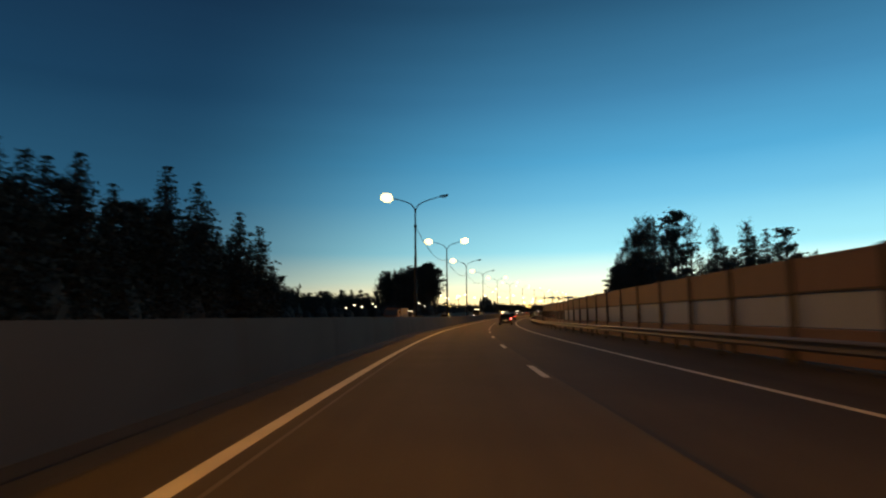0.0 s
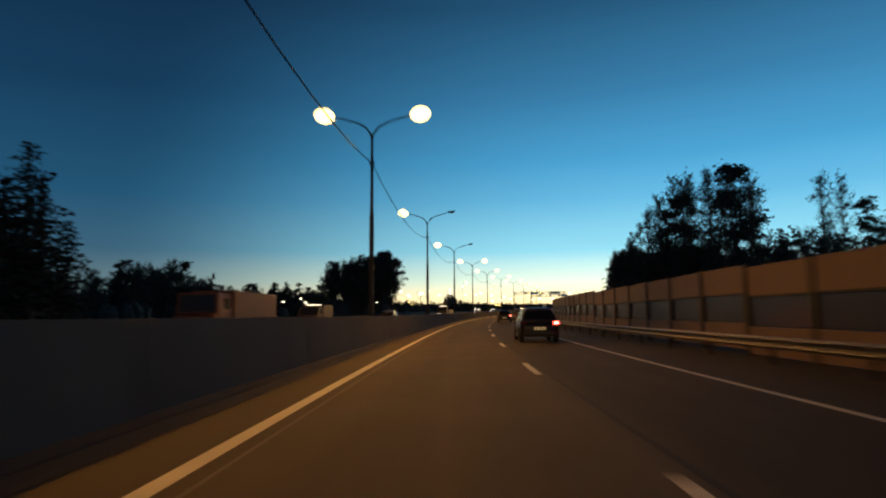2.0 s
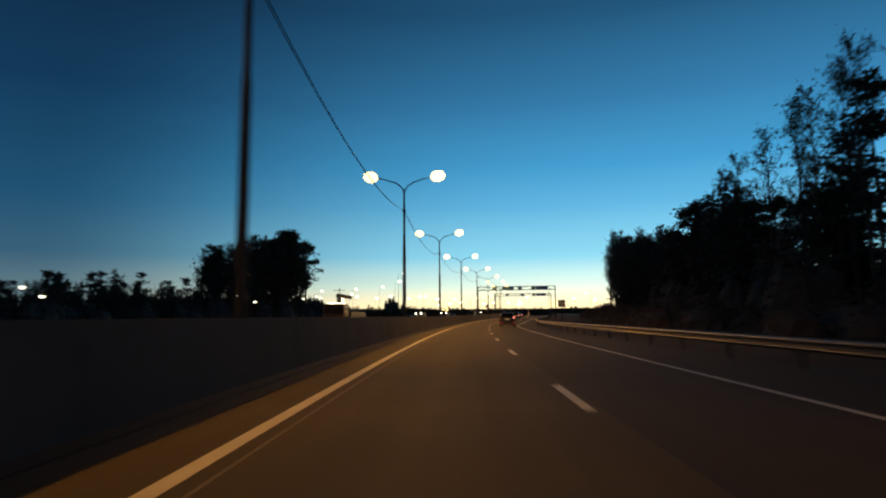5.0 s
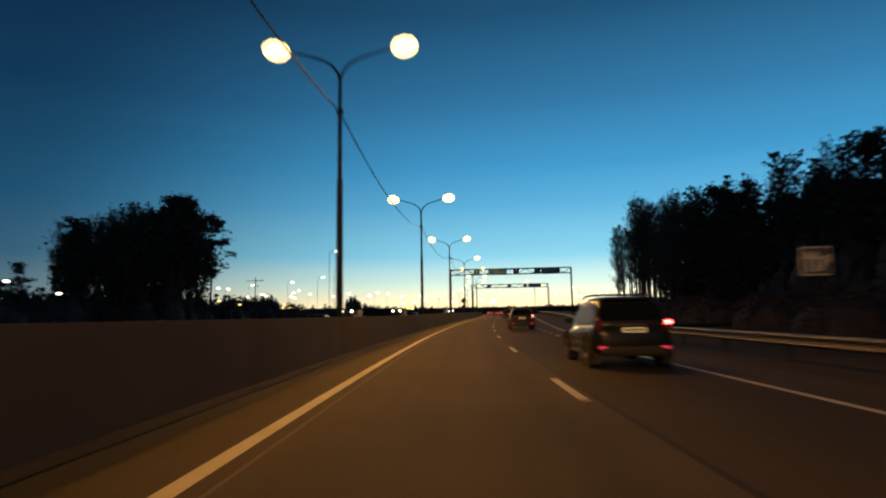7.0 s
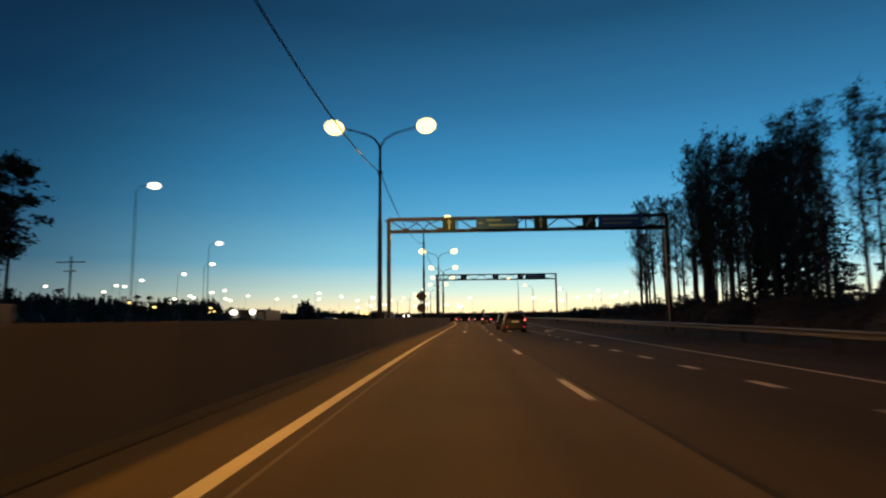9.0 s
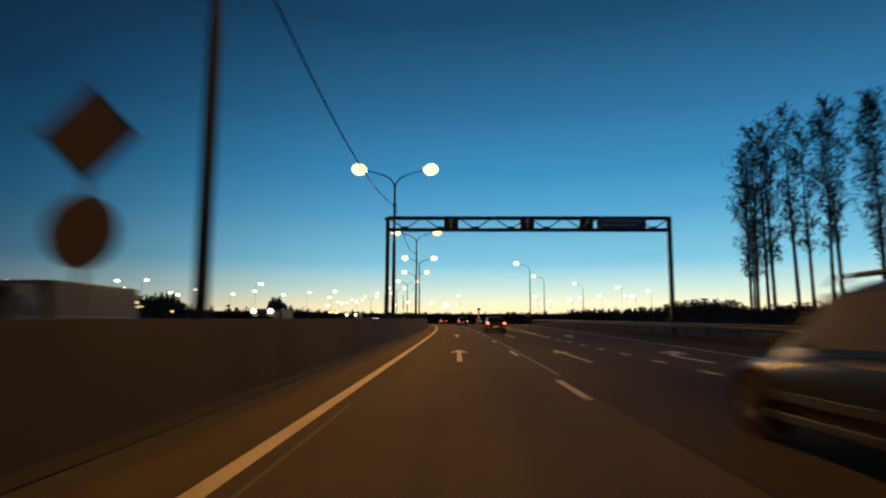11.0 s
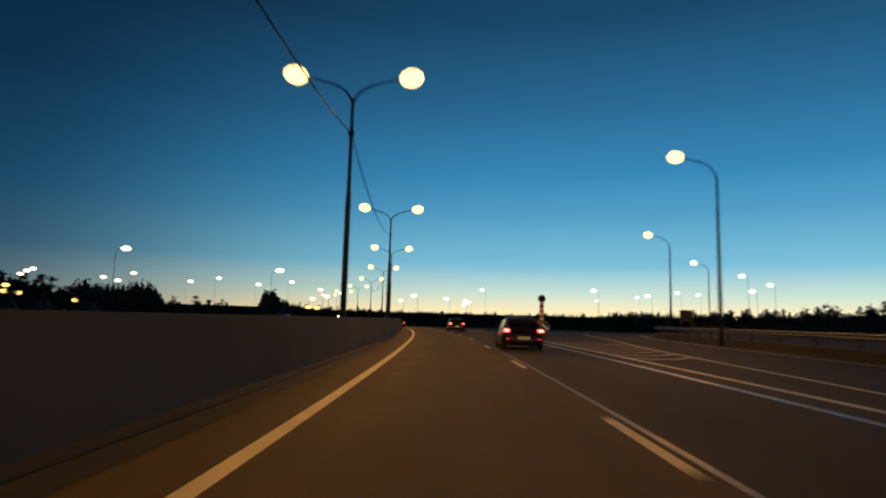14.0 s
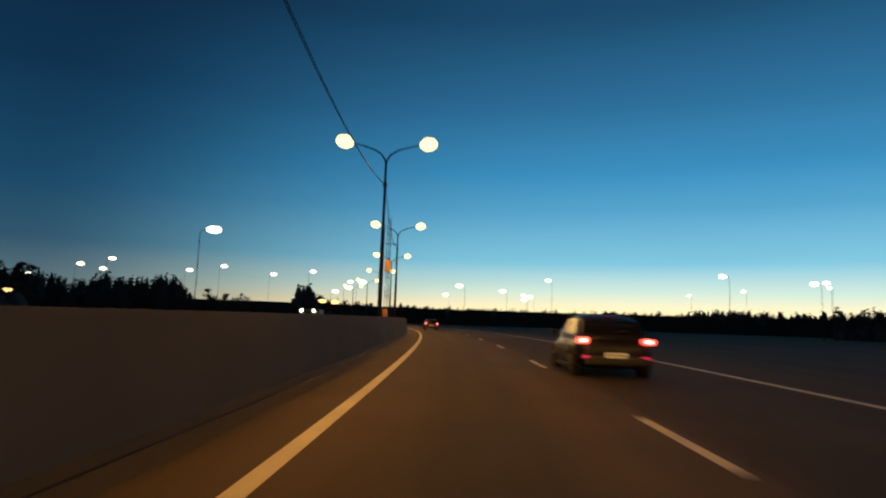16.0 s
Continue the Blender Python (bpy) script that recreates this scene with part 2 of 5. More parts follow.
def part(name, bm, material, parent=None, label="", smooth=False, matrix=None):
    """Links a bmesh as ONE mesh object, under a thing or a part if one is given."""
    me = bpy.data.meshes.new(name)
    bm.to_mesh(me)
    bm.free()
    for m in (material if isinstance(material, (list, tuple)) else (material,)):
        me.materials.append(m)
    finish(me, smooth)
    ob = new(name, me)
    if parent:
        ob.parent = parent
    if matrix is not None:
        ob.matrix_basis = matrix
    if label:
        ob["label"] = label
    return ob


def again(ob, parent, matrix):
    """The same mesh once more, as a part of its own."""
    o = new(ob.name.split(".")[0], ob.data)
    o.parent = parent
    o.matrix_basis = matrix
    return o


def thing(name, m, label, category, group="", kind=""):
    ob = new(name)
    ob.empty_display_size = 0.3
    ob.matrix_basis = m
    return tagged(ob, label, category, group, kind)


def box(bm, cx, cy, cz, sx, sy, sz, bevel=0.0):
    r = bmesh.ops.create_cube(bm, size=1, matrix=Matrix.Translation((cx, cy, cz)) @ Matrix.Diagonal((sx, sy, sz, 1)))
    if bevel:
        es = list({e for v in r["verts"] for e in v.link_edges})
        bmesh.ops.bevel(bm, geom=es, offset=bevel, segments=2, affect="EDGES", profile=0.6)
    return bm


def rod(bm, a, b, r0, r1=None, n=8):
    """A tapered bar from a to b."""
    a, b = Vector(a), Vector(b)
    r1 = r0 if r1 is None else r1
    q = (b - a).to_track_quat("Z", "Y").to_matrix().to_4x4()
    bmesh.ops.create_cone(bm, cap_ends=True, segments=n, radius1=r0, radius2=r1, depth=(b - a).length,
                          matrix=Matrix.Translation((a + b) / 2) @ q)
    return bm


def tube(bm, pts, radii, n=8):
    """A bent tube through points."""
    pts = [Vector(p) for p in pts]
    rings = []
    for i, p in enumerate(pts):
        t = (pts[min(i + 1, len(pts) - 1)] - pts[max(i - 1, 0)]).normalized()
        q = t.to_track_quat("Z", "Y")
        r = radii[i] if isinstance(radii, (list, tuple)) else radii
        rings.append([bm.verts.new(p + q @ Vector((r * math.cos(6.28319 * k / n), r * math.sin(6.28319 * k / n), 0))) for k in range(n)])
    for a, b in zip(rings, rings[1:]):
        for k in range(n):
            bm.faces.new((a[k], a[(k + 1) % n], b[(k + 1) % n], b[k]))
    bm.faces.new(rings[0][::-1])
    bm.faces.new(rings[-1])
    return bm


def disc(bm, c, r, depth, axis="Y", n=28):
    rot = {"Y": pose(0, 0, 0, 90), "X": pose(0, 0, 0, 0, 90), "Z": Matrix()}[axis]
    bmesh.ops.create_cone(bm, cap_ends=True, segments=n, radius1=r, radius2=r, depth=depth, matrix=Matrix.Translation(c) @ rot)
    return bm


def prism(bm, outline, y0, y1):
    """An outline in x, z drawn out along y."""
    a = [bm.verts.new((x, y0, z)) for x, z in outline]
    b = [bm.verts.new((x, y1, z)) for x, z in outline]
    n = len(a)
    bm.faces.new(a)
    bm.faces.new(b[::-1])
    for i in range(n):
        bm.faces.new((a[i], b[i], b[(i + 1) % n], a[(i + 1) % n]))
    bmesh.ops.recalc_face_normals(bm, faces=bm.faces)
    return bm


def ribbon(bm, ss, left, right, z, thick=0.0):
    """A strip that follows the road between two distances (numbers or rows)."""
    f = lambda w, s: along(w, s) if isinstance(w, (list, tuple)) else w
    prev = None
    run = {}
    for s in ss:
        dl, dr = f(left, s), f(right, s)
        ring = [bm.verts.new(spot(s, dl, z)), bm.verts.new(spot(s, dr, z))]
        if thick:
            ring += [bm.verts.new(spot(s, dr, z - thick)), bm.verts.new(spot(s, dl, z - thick))]
        for v, d in zip(ring, (dl, dr, dr, dl)):
            run[v] = (d, s)
        if prev:
            if thick:
                for i in range(4):
                    bm.faces.new((prev[i], prev[(i + 1) % 4], ring[(i + 1) % 4], ring[i]))
            else:
                bm.faces.new((prev[0], prev[1], ring[1], ring[0]))
        prev = ring
    bmesh.ops.recalc_face_normals(bm, faces=bm.faces)
    uv = bm.loops.layers.uv.new("run")
    for face in bm.faces:
        for lp in face.loops:
            lp[uv].uv = run[lp.vert]
    return bm


def sweep(bm, ss, dist, profile, lift=((0, 0),)):
    """A closed profile of (dx, dz) carried along the road at a distance and a height."""
    prev = None
    for s in ss:
        d = along(dist, s) if isinstance(dist, (list, tuple)) else dist
        ring = [bm.verts.new(spot(s, d + x, z + along(lift, s))) for x, z in profile]
        n = len(ring)
        if prev:
            for i in range(n):
                bm.faces.new((prev[i], prev[(i + 1) % n], ring[(i + 1) % n], ring[i]))
        else:
            bm.faces.new(ring)
        prev = ring
    bm.faces.new(prev[::-1])
    bmesh.ops.recalc_face_normals(bm, faces=bm.faces)
    return bm


def steps(a, b, d=4.0):
    n = max(1, round((b - a) / d))
    return [a + (b - a) * i / n for i in range(n + 1)]


# ---------------------------------------------------------------- ground, roads, markings
EDGE_LINE = [(-60, 5.45), (217, 5.45), (226, 5.6), (234, 6.2), (243, 6.8), (256, 7.3), (280, 8.2), (335, 9.7), (366, 11.3), (383, 12.2), (400, 13.4), (420, 15.2), (450, 17.8), (470, 21.4), (490, 28.5), (520, 47.0)]
RAIL = [(-60, 8.1), (210, 8.1), (232, 8.4), (250, 9.7), (290, 12.4), (340, 13.9), (380, 15.2), (430, 17.6), (455, 20.6), (480, 26.0), (500, 36.0), (520, 50.0)]
RAIL_UP = [(-60, 0), (262, 0), (300, 0.16), (350, 0.36), (420, 0.48), (520, 0.5)]     # the outer verge lies higher in the bend
PAVED = [(s, d + (0.7 if s < 260 else -0.5)) for s, d in RAIL]


def build_ground():
    bm = bmesh.new()
    cols = (-4000, -900, -420, -260, -140, -60, -19, -3, 8, 30, 80, 160, 300, 600, 1400, 4000)
    prev = None
    for s in [-3000, -800, -200] + steps(-60, 760, 10) + [1000, 1600, 3000, 4700]:
        row = []
        for d in cols:
            if abs(d) > 500:
                # far land: straight lattice
                p = Vector((d, min(max(s, -3000), 4700), -1.5))
            elif s > 760:
                p = spot(760, d, -0.12) + Vector((0, s - 760, 0))
            else:
                p = spot(s, d, -0.12)
            row.append(bm.verts.new(p))
        if prev:
            for i in range(len(cols) - 1):
                bm.faces.new((prev[i], prev[i + 1], row[i + 1], row[i]))
        prev = row
    bmesh.ops.recalc_face_normals(bm, faces=bm.faces)
    tagged(part("ground", bm, GRASS), "dark dusk grass and earth beside the motorway", "ground", kind="structure")
    bm = ribbon(bmesh.new(), steps(-60, 520), -3.2, 2.25, 0.0, 0.1)
    tagged(part("road", bm, ASPHALT), "worn brownish asphalt lane with wheel tracks", "road", kind="structure")
    bm = ribbon(bmesh.new(), steps(-60, 520), 2.25, PAVED, 0.0, 0.1)
    tagged(part("road", bm, ASPHALT_RIGHT), "darker asphalt lane and hard shoulder", "road", kind="structure")
    bm = ribbon(bmesh.new(), steps(520, 900, 6), -3.2, 10.5, 0.0, 0.1)
    tagged(part("road", bm, ASPHALT), "distant dark asphalt carriageway", "road", kind="structure")
    bm = ribbon(bmesh.new(), steps(-60, 900, 6), -18.5, -6.6, -0.02, 0.08)
    tagged(part("road_opposite", bm, ASPHALT), "dark asphalt opposite carriageway behind the barrier", "road", kind="structure")
    bm = ribbon(bmesh.new(), steps(-60, 900, 6), -6.6, -3.2, -0.03, 0.07)
    tagged(part("median", bm, GRAVEL), "gravel median strip with lamp posts", "median", kind="structure")


def build_verge():
    """The earth bank that carries the rail where the bend lifts it."""
    bm = bmesh.new()
    prev = None
    for s in steps(255, 519, 6):
        d, u = along(RAIL, s), along(RAIL_UP, s)
        row = [bm.verts.new(spot(s, d + x, z)) for x, z in ((-0.55, -0.06), (-0.1, u - 0.06), (6, u + 0.1), (22, u * 1.5), (40, -0.14))]
        if prev:
            for i in range(4):
                bm.faces.new((prev[i], prev[i + 1], row[i + 1], row[i]))
        prev = row
    bmesh.ops.recalc_face_normals(bm, faces=bm.faces)
    tagged(part("verge", bm, GRASS), "dark grassy bank behind the guard rail", "verge", kind="structure")


def marking(name, ss, left, right, material=PAINT, label="", z=0.005):
    return tagged(part(name, ribbon(bmesh.new(), ss, left, right, z), material), label, "road marking", kind="structure")


def shift(rows, d):
    return [(s, v + d) for s, v in rows]


GORE_LEFT = [(363.4, 6.33), (376, 6.57), (390, 6.75), (405, 6.95), (420, 6.95), (450, 6.9), (900, 7.0)]
GORE_RIGHT = [(374, 6.75), (380, 7.05), (390, 7.6), (405, 8.25), (415, 8.6), (422, 8.95), (430, 9.7), (439, 10.7), (447, 11.8), (457, 13.7), (474, 16.6), (486, 19.5)]


def build_markings():
    marking("edge_line", steps(-60, 900), [(-60, -2.18), (458, -2.18), (474, -2.25), (900, -2.25)], [(-60, -1.98), (458, -1.98), (474, -2.05), (900, -2.05)], PAINT, "white solid edge line beside the barrier")
    marking("edge_line", steps(-60, 330), -1.79, -1.74, OLD_PAINT, "worn thin trace of an older line")
    marking("edge_line", steps(-60, 520), shift(EDGE_LINE, -0.08), shift(EDGE_LINE, 0.08), PAINT, "white solid edge line of the hard shoulder")
    marking("edge_line", steps(363.4, 900), shift(GORE_LEFT, -0.13), shift(GORE_LEFT, 0.13), PAINT, "white solid line along the exit gore")
    marking("edge_line", steps(374, 486, 2), shift(GORE_RIGHT, -0.11), shift(GORE_RIGHT, 0.11), PAINT, "white solid line on the ramp side of the gore")
    marking("crack_seal", steps(396, 466), [(396, 5.9), (420, 5.83), (466, 5.78)], [(396, 6.02), (420, 6.05), (466, 6.1)], mat("pale_seal", (0.085, 0.09, 0.1), 0.42, vary=0.4, scale=0.8, fine=25, bump=0.1, spec=0.6), "pale shiny band of an old joint beside the gore")
    marking("crack_seal", steps(-60, 462), 2.21, 2.30, SEAL, "dark shiny tar seal beside the lane line", 0.004)
    # paler strip over the seal: its shine put into the base colour
    marking("crack_seal", steps(335, 440), 2.205, 2.305, mat("grey_seal", (0.034, 0.034, 0.036), 0.5, vary=0.35, scale=0.8, fine=25, bump=0.1, spec=0.4), "tar seal beside the lane line, its shine painted in grey", 0.006)
    for k in range(-4, 62):
        s = -2.16 + 12 * k
        if s - 3.1 > -60:
            tagged(marking("lane_dash", steps(s - 3.1, s, 1), 1.95, 2.11, PAINT), "white dash of the lane line", "road marking", "lane dashes")
    for k in range(-1, 35):
        s = 224.75 + 3.95 * k
        d = along([(226, 5.28), (245, 5.5), (350, 6.2), (372, 6.3)], s)
        tagged(marking("exit_dash", [s, s + 1.1], d - 0.12, d + 0.12, PAINT), "short broad white dash of the exit lane", "road marking", "exit lane dashes")
    # curved stripes of the gore, from the main line over to the ramp's line
    for k in range(8):
        s = 433.6 + 2.5 * k
        bm = bmesh.new()
        prev = None
        for j in range(11):
            u = j / 10
            y = s - 1.9 * u * (1 - u) * 1.2 + 1.9 * u ** 3
            a, b = along(GORE_LEFT, y) + 0.1, along(GORE_RIGHT, y) - 0.1
            if 466 < y and a + (b - a) * u > 9.2:
                break
            w = 0.30 + 0.22 * (1 - u) ** 4
            pair = [bm.verts.new(spot(y - w, a + (b - a) * u, 0.005)), bm.verts.new(spot(y + w, a + (b - a) * u, 0.005))]
            if prev:
                bm.faces.new((prev[0], pair[0], pair[1], prev[1]))
            prev = pair
        tagged(part("gore_stripe", bm, WORN), "curved slanting white stripe of the exit gore", "road marking", "gore stripes", "structure")

    def arrow(s, d, bend):
        bm = bmesh.new()
        P2 = lambda x, y: bm.verts.new(spot(s + y, d + x, 0.005))
        if not bend:
            bm.faces.new([P2(-0.09, 0), P2(0.09, 0), P2(0.08, 5.2), P2(-0.08, 5.2)])
            bm.faces.new([P2(-0.37, 5.0), P2(-0.08, 5.2), P2(0.08, 5.2), P2(0.37, 5.0), P2(0, 7.3)])
        else:
            pts = [(0, 0), (0, 2.6), (0.12, 3.8), (0.5, 5.0)]
            for (x0, y0), (x1, y1) in zip(pts, pts[1:]):
                bm.faces.new([P2(x0 - 0.13, y0), P2(x0 + 0.13, y0), P2(x1 + 0.13, y1), P2(x1 - 0.13, y1)])
            bm.faces.new([P2(0.12, 5.6), P2(0.9, 4.3), P2(1.3, 7.2)])
        bmesh.ops.recalc_face_normals(bm, faces=bm.faces)
        for f in bm.faces:
            if f.normal.z < 0:
                f.normal_flip()
        tagged(part("lane_arrow", bm, PAINT), "white bent arrow painted on the exit lane" if bend else "long white straight arrow painted on the lane", "road marking", "lane arrows", "structure")
    for s in (313.2, 339.4, 364.0):
        arrow(s, -0.05, False)
        arrow(s, 3.95, False)
        arrow(s, 7.6 + (s - 339) * 0.02, True)


def build_median_barrier():
    first = thing("concrete_barrier", place(-44, -3.6), "grey stained concrete median barrier section", "barrier", "median barrier sections")
    bm = prism(bmesh.new(), [(-0.19, 0.17), (-0.12, 1.30), (0.12, 1.30), (0.19, 0.17)], 0.012, 7.988)
    bmesh.ops.bevel(bm, geom=[e for e in bm.edges if abs(e.verts[0].co.z - e.verts[1].co.z) < 1e-4 and e.verts[0].co.z > 1.2], offset=0.025, segments=2, affect="EDGES")
    part("wall_body", bm, CONCRETE, first)
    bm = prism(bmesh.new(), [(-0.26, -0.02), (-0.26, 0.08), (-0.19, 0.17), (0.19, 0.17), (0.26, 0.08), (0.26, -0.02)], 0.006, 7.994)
    part("foot", bm, KERB, first, "wider dark foot of the barrier")
    part("joint_strip", box(bmesh.new(), 0, 8.0, 0.66, 0.2, 0.05, 1.2), KERB, first, "dark joint between sections")
    for k in range(1, 112):
        s = -44 + 8 * k
        a, b = spot(s, -3.6), spot(s + 8, -3.6)
        copy_thing(first, pose(a.x, a.y, a.z, math.degrees(math.atan2(b.z - a.z, 8)), 0, -math.degrees(math.atan2(b.x - a.x, b.y - a.y))))
    # low dark strip laid along the barrier's foot
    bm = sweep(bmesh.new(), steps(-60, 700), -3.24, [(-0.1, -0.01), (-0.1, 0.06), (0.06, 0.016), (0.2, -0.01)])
    tagged(part("kerb_dirt", bm, KERB), "dark strip along the barrier's foot", "dirt", kind="structure")


def build_guard_rail():
    rail = thing("guard_rail", place(-40, along(RAIL, -40)), "galvanised steel guard rail on dark posts", "guard rail")
    inv = rail.matrix_basis.inverted()
    prof = [(0.05, 0.72), (-0.01, 0.69), (-0.035, 0.655), (-0.01, 0.62), (0.05, 0.585), (0.05, 0.545), (-0.01, 0.51), (-0.035, 0.475), (-0.01, 0.44), (0.05, 0.41), (0.056, 0.41), (0.056, 0.72)]
    bm = sweep(bmesh.new(), steps(-40, 519, 3), RAIL, prof, RAIL_UP)
    bm.transform(inv)
    part("beam", bm, GALV, rail, "corrugated galvanised beam")
    post0 = None
    for k in range(139):
        s = -39 + 4 * k
        m = inv @ place(s, along(RAIL, s) + 0.2, along(RAIL_UP, s))
        if post0 is None:
            bm = box(bmesh.new(), -0.04, 0, 0.06, 0.08, 0.10, 1.2)
            box(bm, -0.11, 0, 0.565, 0.07, 0.12, 0.2)
            post0 = part("post", bm, DARKPOST, rail, matrix=m)
        else:
            again(post0, rail, m)


WALL_D = [(-40, 10.0), (78, 10.2), (108, 10.6), (146, 10.85)]


def build_noise_wall():
    wall = thing("noise_barrier", place(-38, along(WALL_D, -38)), "roadside noise barrier of tan and blue panels between brown posts", "noise barrier")
    inv = wall.matrix_basis.inverted()
    pitch = 4.16
    parts = {}
    for k in range(44):
        s = 145.2 - pitch * k
        rise = 0.14 if s > 107 else (0.0 if s > 78 else -0.12)
        a, b = spot(s, along(WALL_D, s)), spot(s - pitch, along(WALL_D, s - pitch))
        yaw = -math.degrees(math.atan2(a.x - b.x, a.y - b.y))
        mp = inv @ pose(a.x, a.y, a.z + rise, 0, 0, yaw)
        mb = inv @ pose(b.x, b.y, (a.z + b.z) / 2 + rise, 0, 0, yaw)
        if not parts:
            bm = box(bmesh.new(), 0, 0, 1.45, 0.24, 0.24, 3.2, 0.02)
            box(bm, 0.16, 0, 0.7, 0.06, 0.1, 1.4)
            parts["post"] = part("post", bm, WALLPOST, wall, matrix=mp)
            for n, z0, z1, mt, t in (("lower_panel", 0.05, 0.98, PANEL, 0.12), ("clear_panel", 1.0, 1.98, CLEAR, 0.03), ("upper_panel", 2.0, 3.0, PANEL, 0.12)):
                bm = bmesh.new()
                box(bm, 0, pitch / 2, (z0 + z1) / 2, t, pitch - 0.17, z1 - z0 - 0.01, 0.012 if t > 0.1 else 0)
                if t > 0.1:
                    box(bm, -t / 2 - 0.006, pitch / 2, z1 - 0.05, 0.02, pitch - 0.22, 0.07)
                parts[n] = part(n, bm, mt, wall, matrix=mb)
            bm = box(bmesh.new(), -0.01, pitch / 2, 1.99, 0.14, pitch - 0.17, 0.06)
            parts["rail"] = part("rail", bm, WALLPOST, wall, matrix=mb)
        else:
            again(parts["post"], wall, mp)
            for n in ("lower_panel", "clear_panel", "upper_panel", "rail"):
                o = again(parts[n], wall, mb)
                if n == "clear_panel" and s < 62:
                    if "pale" not in parts:
                        parts["pale"] = o.data.copy()
                        parts["pale"].materials[0] = PALE
                    o.data = parts["pale"]


# ---------------------------------------------------------------- street lamps
LAMP_Z = 12.72


def lamp_head(parent, x, z, side, lens, lit_energy, y=0.0, big=1.2):
    bm = box(bmesh.new(), 0, 0, 0.05, 0.86, 0.34, 0.13, 0.05)
    for v in bm.verts:
        if v.co.x * side > 0.2:
            v.co.y *= 0.8
    m = Matrix.Translation((x, y, z)) @ pose(0, 0, 0, 0, -side * 8, 0)
    head = part("lamp_head", bm, STEEL, parent, matrix=m)
    # a lit lens is swollen past real size to carry its glare
    bm = bmesh.new()
    bmesh.ops.create_uvsphere(bm, u_segments=16, v_segments=8, radius=1, matrix=Matrix.Translation((0, 0, -0.03)) @ Matrix.Diagonal((0.5 * big, 0.35 * big, 0.37 * big, 1) if lit_energy is not None else (0.34, 0.16, 0.1, 1)))
    part("lens", bm, lens, head, "glowing lamp lens" if lit_energy is not None else "unlit lamp lens", smooth=True)


def street_light(m, left_on, right_on, watts=LAMP_WATTS):
    lamp = thing("street_lamp", m, "tall steel street lamp with two curved arms" + ("" if left_on and right_on else ", one head unlit"), "street lamp", "median street lamps")
    part("pole", rod(rod(bmesh.new(), (0, 0, -0.1), (0, 0, 7.0), 0.15, 0.125, 18), (0, 0, 7.0), (0, 0, 11.3), 0.10, 0.075, 18), STEEL, lamp)
    part("base_flange", disc(bmesh.new(), (0, 0, 0.02), 0.26, 0.06, "Z", 16), STEEL, lamp)
    part("bracket", rod(rod(bmesh.new(), (-0.16, 0, 9.9), (0.16, 0, 9.9), 0.05, 0.05), (0, 0, 9.78), (0, 0, 10.02), 0.13, 0.13, 12), STEEL, lamp)
    for side, on in ((-1, left_on), (1, right_on)):
        pts = [(0, 0, 11.25), (0.08 * side, 0, 11.6), (0.35 * side, 0, 11.98), (0.8 * side, 0, 12.24), (1.5 * side, 0, 12.46), (2.35 * side, 0, 12.68)]
        part("arm", tube(bmesh.new(), pts, [0.06, 0.06, 0.055, 0.05, 0.045, 0.04]), STEEL, lamp, smooth=True)
        lamp_head(lamp, side * 2.76, LAMP_Z + 0.02, side, LENS if on else LENS_OFF, 1 if on else None)
        if on:
            light(m, (side * 2.76, 0, LAMP_Z - 0.72), watts)


def light(m, at, watts, colour=LAMP_COLOUR):
    """A street luminaire's two lobes, thrown both ways along the road."""
    for tilt in (45, -45):
        d = bpy.data.lights.new("street_light", "SPOT")
        d.energy, d.color, d.spot_size, d.spot_blend, d.shadow_soft_size = watts, colour, radians(118), 0.95, 0.2
        ob = new("street_light", d)
        ob.matrix_basis = m.to_3x3().to_4x4().normalized() @ pose(0, 0, 0, tilt)
        ob.location = m @ Vector(at)


def single_lamp(m, name_group, height, lens, reach=2.9):
    lamp = thing("street_lamp", m, "tall single-arm street lamp, lit, beside a side road", "street lamp", name_group)
    k = height / 12.8
    part("pole", rod(bmesh.new(), (0, 0, -0.1), (0, 0, 11.3 * k), 0.15, 0.075, 14), STEEL, lamp)
    pts = [(0, 0, 11.25 * k), (-0.08, 0, 11.6 * k), (-0.4, 0, 12.05 * k), (-1.0, 0, 12.4 * k), (-reach + 0.4, 0, 12.7 * k)]
    part("arm", tube(bmesh.new(), pts, [0.06, 0.055, 0.05, 0.045, 0.04], 6), STEEL, lamp, smooth=True)
    lamp_head(lamp, -reach, 12.75 * k, -1, lens, 1)
    light(m, (-reach, 0, 12.75 * k - 0.74), LAMP_WATTS)


